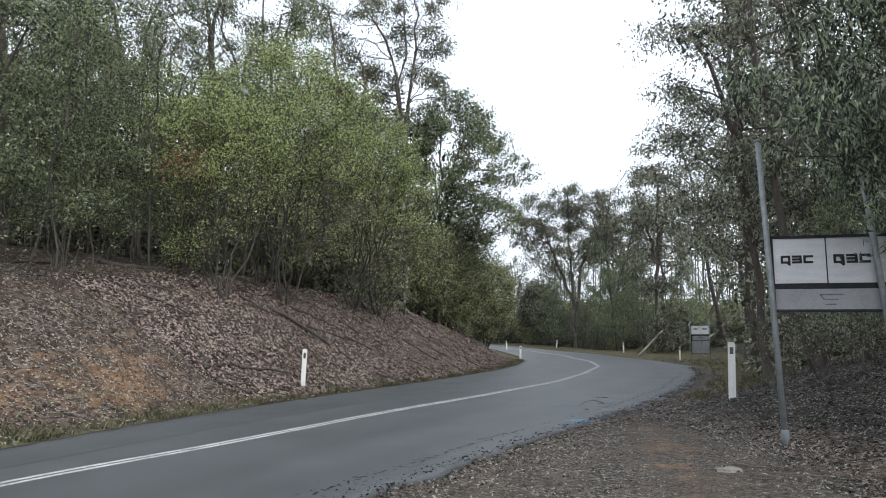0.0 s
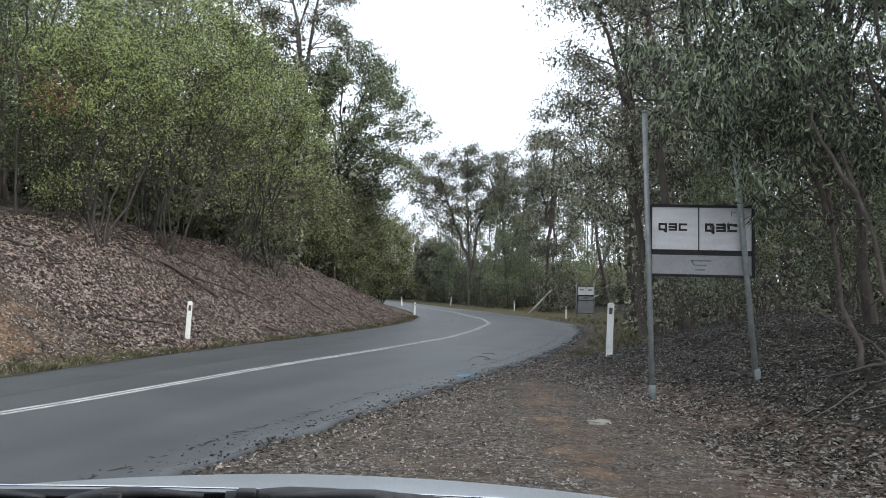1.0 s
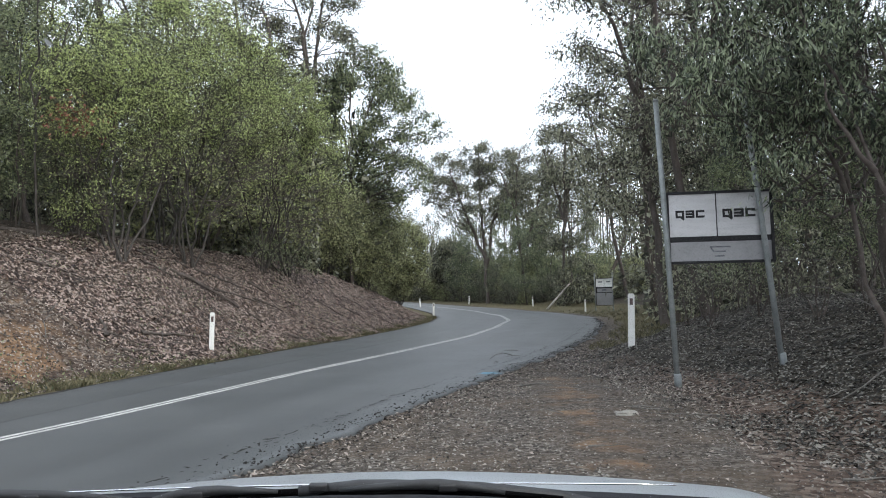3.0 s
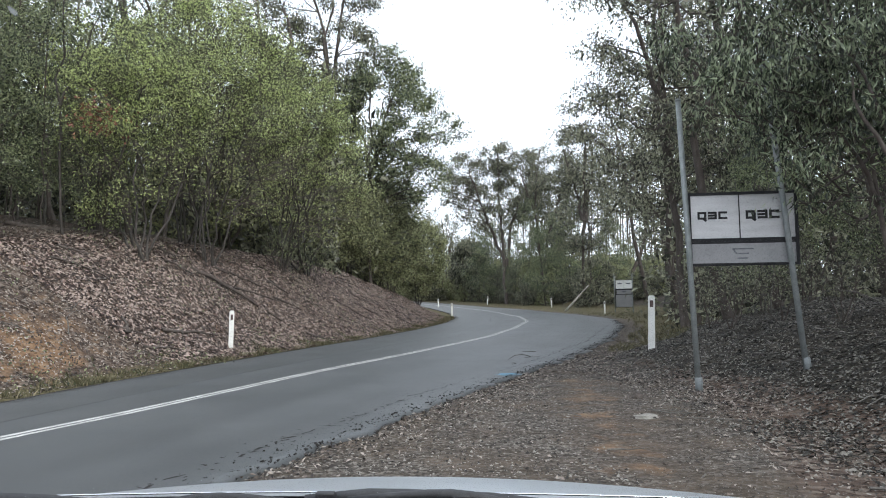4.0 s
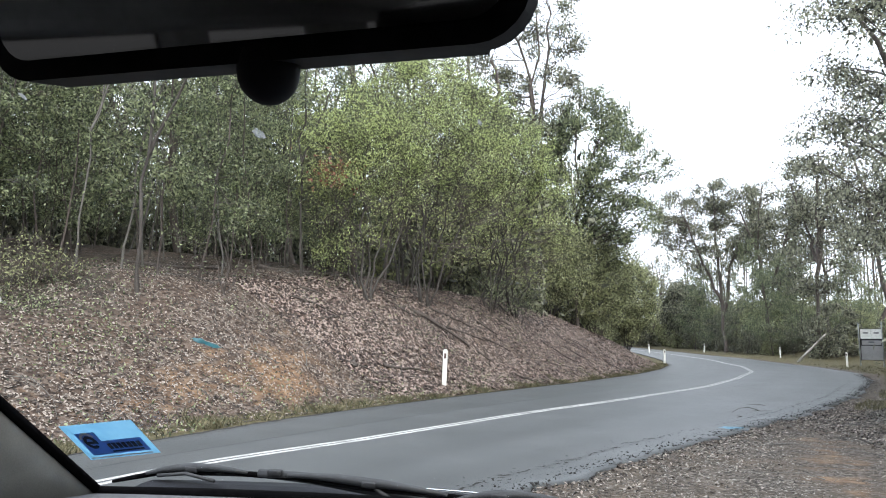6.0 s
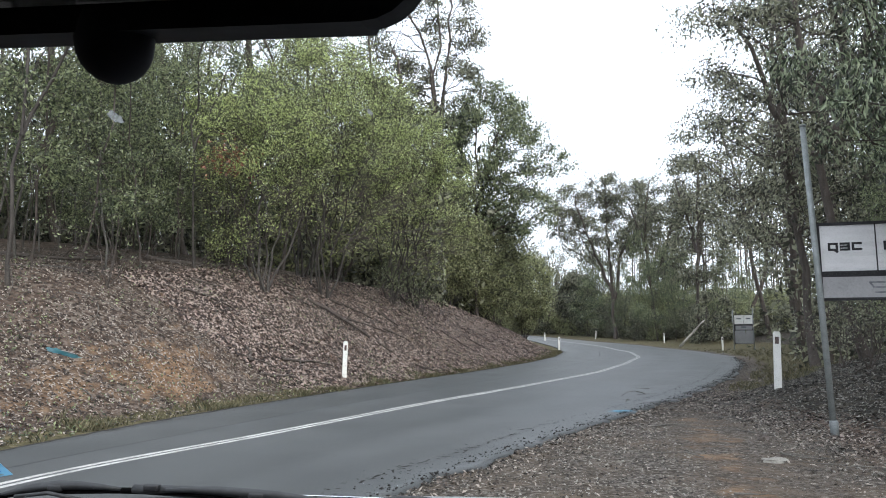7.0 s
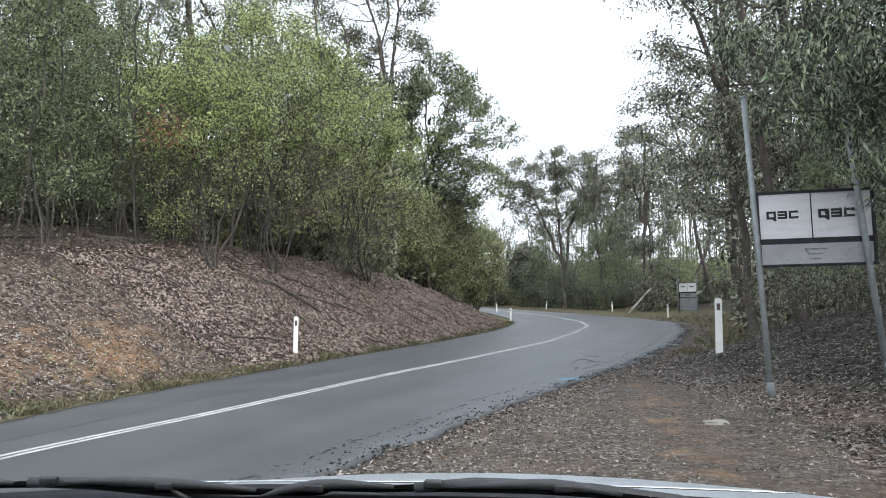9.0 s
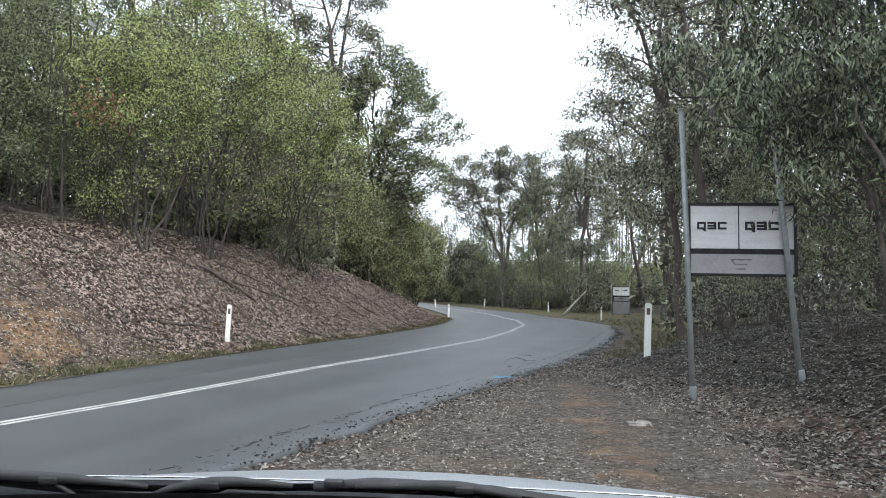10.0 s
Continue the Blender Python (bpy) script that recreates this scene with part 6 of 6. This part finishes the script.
def pebbles(n, seed):
    """Small angular stones on the gravel shoulder."""
    rng = np.random.default_rng(seed)
    y = 1.8 + 12 * rng.random(n) ** 1.5
    x = right_edge(y) - 0.05 + (foot_right(y) + 0.2 - right_edge(y)) * rng.random(n)
    z = land(x, y)
    lane = np.abs(x - 1.7 - 0.13 * y) < 0.55
    size = (0.005 + 0.014 * rng.random(n) ** 3) * np.where(lane, 0.55, 1.0)
    c = np.stack([x, y, z + size * 0.2], 1)
    corner = np.array([[1, 0, -0.4], [0, 1, -0.4], [-1, 0, -0.4], [0, -1, -0.4], [0, 0, 0.3]])
    v = c[:, None] + corner[None] * size[:, None, None] * rng.uniform(0.6, 1.4, (n, 5, 1)) + rng.normal(size=(n, 5, 3)) * size[:, None, None] * 0.28
    f = np.array([[0, 1, 4], [1, 2, 4], [2, 3, 4], [3, 0, 4]])
    q = (np.arange(n)[:, None, None] * 5 + f[None]).reshape(-1, 3)
    tagged(new("pebbles", mesh_of("pebbles", v.reshape(-1, 3), q, STONE)), "small angular stones of the gravel shoulder", "gravel", kind="stuff")


pebbles(42000, 8)


def crumbs(n, seed):
    """Dark crumbs of broken seal along the road's outer edge."""
    rng = np.random.default_rng(seed)
    y = 1.8 + 34 * rng.random(n) ** 1.4
    x = right_edge(y) + 0.02 + rng.normal(size=n) * 0.17
    size = 0.004 + 0.012 * rng.random(n) ** 3
    c = np.stack([x, y, np.maximum(land(x, y), np.where(x < right_edge(y), road_rise(y) + 0.012, -9)) + size * 0.25], 1)
    corner = np.array([[1, 0, 0], [0, 1, 0], [-1, 0, 0], [0, -1, 0], [0, 0, 0.7], [0, 0, -0.7]])
    v = c[:, None] + corner[None] * size[:, None, None] * rng.uniform(0.6, 1.5, (n, 6, 1)) + rng.normal(size=(n, 6, 3)) * size[:, None, None] * 0.25
    f = np.array([[0, 1, 4], [1, 2, 4], [2, 3, 4], [3, 0, 4], [1, 0, 5], [2, 1, 5], [3, 2, 5], [0, 3, 5]])
    q = (np.arange(n)[:, None, None] * 6 + f[None]).reshape(-1, 3)
    tagged(new("asphalt_crumbs", mesh_of("asphalt_crumbs", v.reshape(-1, 3), q, CRACK)), "dark crumbs of broken asphalt along the road edge", "crumbs", kind="stuff")


crumbs(5200, 18)


def grass(name, n, place, height, mat, label, seed):
    """Tufts of bent blades."""
    rng = np.random.default_rng(seed)
    x, y = place(rng, n)
    c = np.stack([x, y, land(x, y) - 0.01], 1)
    blades = 7
    c = np.repeat(c, blades, 0)
    m = len(c)
    c[:, :2] += rng.normal(size=(m, 2)) * 0.035
    t = rng.uniform(0, 2 * np.pi, m)
    out = np.stack([np.cos(t), np.sin(t), 0 * t], 1)
    side = np.stack([-np.sin(t), np.cos(t), 0 * t], 1)
    h = (height * rng.uniform(0.4, 1.3, m))[:, None]
    w = 0.006
    up = np.array([0, 0, 1.0])
    v = np.stack([c - side * w, c + side * w, c + out * h * 0.25 + up * h * 0.65 + side * w * 0.7, c + out * h * 0.6 + up * h], 1).reshape(-1, 3)
    tagged(new(name, mesh_of(name, v, np.arange(4 * m).reshape(m, 4), mat)), label, "grass", kind="stuff")


def left_verge(rng, n):
    y = 4 + 44 * rng.random(4 * n) ** 1.3
    patch = np.sin(y * 2.3) + np.sin(y * 5.1 + 1) + 0.6 * np.sin(y * 11.7)
    y = y[rng.random(4 * n) < np.clip(0.05 + 0.4 * patch, 0.015, 1)][:n]
    return left_edge(y) - 0.1 - np.abs(rng.normal(size=len(y))) * 0.3 - 0.25 * np.clip(np.sin(y * 3.7), 0, 1), y


def right_verge(rng, n):
    y = 15.5 + 38 * rng.random(n) ** 1.3
    return right_edge(y) + 0.5 + (foot_right(y) + 1.2 - right_edge(y) - 0.5) * rng.random(n), y


grass("verge_grass", 1900, left_verge, 0.115, DRY_GRASS, "low green and straw-coloured grass along the road edge", 31)
grass("verge_grass", 1100, right_verge, 0.11, DRY_GRASS, "dry yellow-green grass on the outer verge", 32)


def bank_herbs(seed):
    """Low green seedlings in loose patches on the foot of the bank."""
    rng = np.random.default_rng(seed)
    C = []
    for k in range(90):
        y = 4 + 22 * rng.random() ** 1.3
        x = float(left_edge(y)) - (0.5 + 4.5 * rng.random() ** 1.6)
        n = rng.integers(10, 45)
        px, py = x + rng.normal(size=n) * 0.3, y + rng.normal(size=n) * 0.3
        C.append(np.stack([px, py, land(px, py) + rng.uniform(0.01, 0.14, n)], 1))
    for k in range(120):
        x, y = polar(rng.uniform(34, 56), rng.uniform(11.5, 16))
        n = rng.integers(15, 50)
        px, py = x + rng.normal(size=n) * 0.35, y + rng.normal(size=n) * 0.35
        C.append(np.stack([px, py, land(px, py) + rng.uniform(0.01, 0.2, n)], 1))
    ob = new("bank_herbs", leaf_mesh("bank_herbs", rng, np.concatenate(C), 0.055, 0.03, -0.3, LEAF_GREEN))
    tagged(ob, "low green seedlings scattered over the foot of the bank", "seedlings", kind="stuff")


bank_herbs(44)


def log(a, b, r, label):
    rng = np.random.default_rng(int(abs(a[0] * 100)))
    p, q = np.array([*a, float(land(*a)) + r * 0.8]), np.array([*b, float(land(*b)) + r * 0.8])
    pts = curved(rng, p, q, 9, 0.03)
    bm = bmesh.new()
    tube(bm, pts, [r * (1 - 0.05 * k + 0.1 * rng.random()) for k in range(9)], 10)
    e = tagged(new("fallen_log"), label, "log")
    part("log", bm, BARK_DARK, e, smooth=True)
    bm = bmesh.new()
    mid = Vector(pts[5])
    tube(bm, [mid, mid + Vector((0.2, 0.1, 0.3)), mid + Vector((0.35, 0.3, 0.42))], [r * 0.4, r * 0.25, r * 0.12], 6)
    part("branch_stub", bm, BARK_DARK, e, smooth=True)


log(polar(27, 20.6), polar(20.8, 21.2), 0.085, "weathered grey log lying on top of the bank")
log(polar(37, 18.4), polar(30, 19.6), 0.06, "thin fallen trunk among the saplings")
log(polar(14.5, 20.2), polar(9.3, 20.6), 0.05, "fallen grey branch below the wattles")


def sticks(n, seed):
    rng = np.random.default_rng(seed)
    paths = []
    for k in range(n):
        if k % 2:
            y = 2 + 20 * rng.random()
            x = float(left_edge(y)) - rng.uniform(0.8, 9)
        else:
            y = 2 + 16 * rng.random()
            x = float(foot_right(y)) + rng.uniform(-2.5, 6)
        t, ln = rng.uniform(0, 6.28), rng.uniform(0.25, 1.3)
        q = np.array([x + ln * math.cos(t), y + ln * math.sin(t)])
        p3, q3 = np.array([x, y, float(land(x, y)) + 0.02]), np.array([*q, float(land(*q)) + 0.03])
        r = rng.uniform(0.004, 0.012)
        paths.append((curved(rng, p3, q3, 5, 0.06, 0.03), np.linspace(r, r * 0.4, 5), 5))
    tagged(new("fallen_twigs", limb_mesh("fallen_twigs", paths, BARK_PALE)), "dry fallen twigs among the leaf litter", "twigs", kind="stuff")


sticks(320, 12)


def fallen_stick(points, r, label, group="fallen branches beyond the sign", mat=None):
    """A bare branch lying or arching between places given as (x, y, height over the ground)."""
    pts = [Vector((x, y, float(land(x, y)) + h)) for x, y, h in points]
    bm = bmesh.new()
    n = len(pts)
    tube(bm, pts, [r * (1 - 0.65 * k / (n - 1)) for k in range(n)], 7)
    e = tagged(new("fallen_branch"), label, "branch", group)
    part("branch", bm, mat or BARK_PALE, e, smooth=True)
    bm = bmesh.new()
    a, d = pts[n // 2], (pts[-1] - pts[0]) * 0.25
    tube(bm, [a, a + d * 0.6 + Vector((0.05, -0.08, 0.06)), a + d + Vector((0.12, -0.2, 0.07))], [r * 0.5, r * 0.35, r * 0.15], 6)
    part("twig", bm, mat or BARK_PALE, e, smooth=True)


fallen_stick([(*polar(-15.9, 60), 0.0), (*polar(-16.6, 60.3), 0.8), (*polar(-17.2, 60.6), 1.5), (*polar(-17.8, 61), 2.2)], 0.11, "pale dead trunk leaning at the forest edge", "", DEAD_WOOD)
fallen_stick([(6.75, 7.3, 0.02), (6.7, 7.6, 0.3), (6.5, 7.95, 0.62), (6.3, 8.3, 0.86), (6.1, 8.5, 0.95), (5.75, 8.6, 0.9)], 0.014, "pale bare branch arching over the leaf litter")
fallen_stick([(6.9, 7.3, 0.03), (6.6, 7.5, 0.06), (6.35, 7.65, 0.03), (6.05, 7.8, 0.02)], 0.022, "pale dead branch lying in the leaf litter")
fallen_stick([(6.0, 6.9, 0.03), (5.6, 6.65, 0.05), (5.2, 6.4, 0.04), (4.8, 6.25, 0.02)], 0.014, "thin pale branch lying on fallen leaves")
fallen_stick([(6.4, 5.7, 0.1), (6.0, 5.3, 0.08), (5.55, 5.15, 0.05), (5.1, 4.8, 0.03)], 0.018, "crooked pale branch lying on fallen leaves")


def fallen_branches(n, seed):
    """Dark dead branches aslant on the bank's face; some stand in for dark eroded dips."""
    rng = np.random.default_rng(seed)
    paths = []
    for k in range(n):
        y = rng.uniform(14, 38)
        d = rng.uniform(0.9, 4.6)
        x = float(left_edge(y)) - d
        ln = rng.uniform(0.4, 1.6)
        y1 = y + ln * rng.uniform(0.3, 1.0)
        x1 = float(left_edge(y1)) - max(0.4, d - ln * rng.uniform(-0.5, 0.9))
        r = rng.uniform(0.012, 0.05)
        ys, xs = np.linspace(y, y1, 6), np.linspace(x, x1, 6) + rng.normal(size=6) * 0.05
        paths.append((np.stack([xs, ys, land(xs, ys) + r * 0.8], 1), np.linspace(r, r * 0.4, 6), 5))
    tagged(new("fallen_branches", limb_mesh("fallen_branches", paths, BARK_DARK)), "dark dead branches on the face of the bank, also standing in for its dark eroded dips", "branches", kind="stuff")


fallen_branches(64, 17)


def bare_shrub(seed, x, y, H, label, per=2, mat=None, bark=None):
    rng = np.random.default_rng(seed)
    st = [stem(rng, (0, 0, 0), (rng.normal() * H * 0.3, rng.normal() * H * 0.3, H * rng.uniform(0.7, 1)), 8, 0.06) for k in range(4)]
    cl = [((rng.normal() * H * 0.3, rng.normal() * H * 0.3, H * rng.uniform(0.35, 1.05)), (0.35, 0.35, 0.3), 7) for k in range(14)]
    plant(make_tree(rng, st, cl, per, (0.075, 0.034), 0.12, True, 0.4, mat or LEAF_GREEN, bark or BARK_DARK, 0.014, 0.8, 5), x, y, 0, 1, "shrub", label, "shrub", "thin shrubs on the bank")


for k, (yaw, dist, H, per) in enumerate(((29.6, 15.4, 1.7, 3), (7.5, 25, 1.5, 9), (5, 26.5, 1.4, 9))):
    bare_shrub(200 + k, *polar(yaw, dist), H, "thin twiggy shrub with few leaves on the bank", per)
for k, (yaw, dist, H) in enumerate(((41.4, 14.4, 0.45), (42.6, 14.2, 0.6), (44.0, 14.3, 0.7), (45.3, 13.9, 0.7), (46.6, 13.8, 0.75), (48.2, 13.6, 0.8), (50.5, 13.2, 0.9), (43.4, 15.4, 0.9), (46.2, 15.2, 1.0))):
    bare_shrub(260 + k, *polar(yaw, dist), H, "low tangled green shrub on the crest of the bank", 2, LEAF_BUSH)
bare_shrub(220, *polar(20.8, 19.4), 1.2, "small yellow-green shrub on the crest of the bank", 14, LEAF_WATTLE)
for k, (yaw, dist, H, per) in enumerate(((-28.5, 14.5, 1.3, 4), (-32, 15, 1.5, 4), (-36, 13.5, 1.2, 3), (-39, 13.5, 1.6, 3), (-27, 18, 1.6, 7), (-29, 19, 1.9, 6), (-34, 18, 1.8, 5))):
    bare_shrub(230 + k, *polar(yaw, dist), H, "twiggy undergrowth shrub below the gums", per, LEAF_GUM, BARK_DARK)


# scraps and marks
def rag(x, y, size, mat, label, seed, name):
    rng = np.random.default_rng(seed)
    z = float(land(x, y))
    bm = bmesh.new()
    n = 7
    vv = [[bm.verts.new((x + size * (a / 6 - 0.5) + rng.normal() * size * 0.06, y + size * 0.55 * (b / 6 - 0.5) + rng.normal() * size * 0.05, float(land(x + size * (a / 6 - 0.5), y + size * 0.55 * (b / 6 - 0.5))) + 0.03 + abs(rng.normal()) * size * 0.18)) for b in range(n)] for a in range(n)]
    fs = [bm.faces.new((vv[a][b], vv[a + 1][b], vv[a + 1][b + 1], vv[a][b + 1])) for a in range(n - 1) for b in range(n - 1)]
    bmesh.ops.recalc_face_normals(bm, faces=fs)
    bmesh.ops.solidify(bm, geom=fs, thickness=0.004)
    me = bpy.data.meshes.new(name)
    bm.to_mesh(me)
    bm.free()
    me.materials.append(mat)
    tagged(new(name, me), label, "litter")


rag(-9.5, 9.09, 0.27, RAG_WHITE, "crumpled white plastic scrap on the bank", 4, "plastic_scrap")


def rock(x, y, sx, sy, sz, mat, label, seed):
    bm = bmesh.new()
    bmesh.ops.create_icosphere(bm, subdivisions=3, radius=1)
    noise.seed_set(seed)
    for v in bm.verts:
        v.co *= 1 + 0.35 * noise.noise(v.co * 1.7 + Vector((seed, 0, 0)))
        v.co = Vector((v.co.x * sx, v.co.y * sy, v.co.z * sz))
    me = bpy.data.meshes.new("rock")
    bm.to_mesh(me)
    bm.free()
    me.materials.append(mat)
    ob = tagged(new("rock", me), label, "rock")
    ob.location = (x, y, float(land(x, y)) + sz * 0.25)


rock(2.76, 6.84, 0.14, 0.075, 0.035, PALE_ROCK, "flat pale stone lying in the gravel", 3)
rock(3.2, 8.2, 0.07, 0.06, 0.05, BARK_DARK, "small dark stone beside the sign post", 5)

bm = bmesh.new()
rb = random.Random(4)
for k in range(9):
    cx, cy = 1.95 + rb.random() * 0.25, 10.8 + rb.random() * 0.35
    pts = [bm.verts.new((cx + rb.uniform(0.03, 0.09) * math.cos(t) * 1.5, cy + rb.uniform(0.02, 0.06) * math.sin(t), 0.0155 + 0.0004 * k)) for t in steps(0, 5.6, 9)]
    bm.faces.new(pts)
me = bpy.data.meshes.new("paint_mark")
bm.to_mesh(me)
bm.free()
me.materials.append(BLUE_SPRAY)
tagged(new("paint_mark", me), "blue sprayed survey mark on the road edge", "paint mark", kind="structure")

# a patch of dying red leaves in one wattle
rng_red = np.random.default_rng(9)
host = [o for o in scene.objects if o.name.startswith("wattle") and abs(o.location.x + 6.02) < 0.15][0]
centre = Vector((-6.4, 15.95, 5.55)) - host.location
data_part("dead_leaves", leaf_mesh("dead_leaves", rng_red, np.array(centre) + rng_red.normal(size=(170, 3)) * np.array([0.3, 0.3, 0.22]), 0.1, 0.05, 0.4, LEAF_RED), host, "small patch of reddish dying leaves")
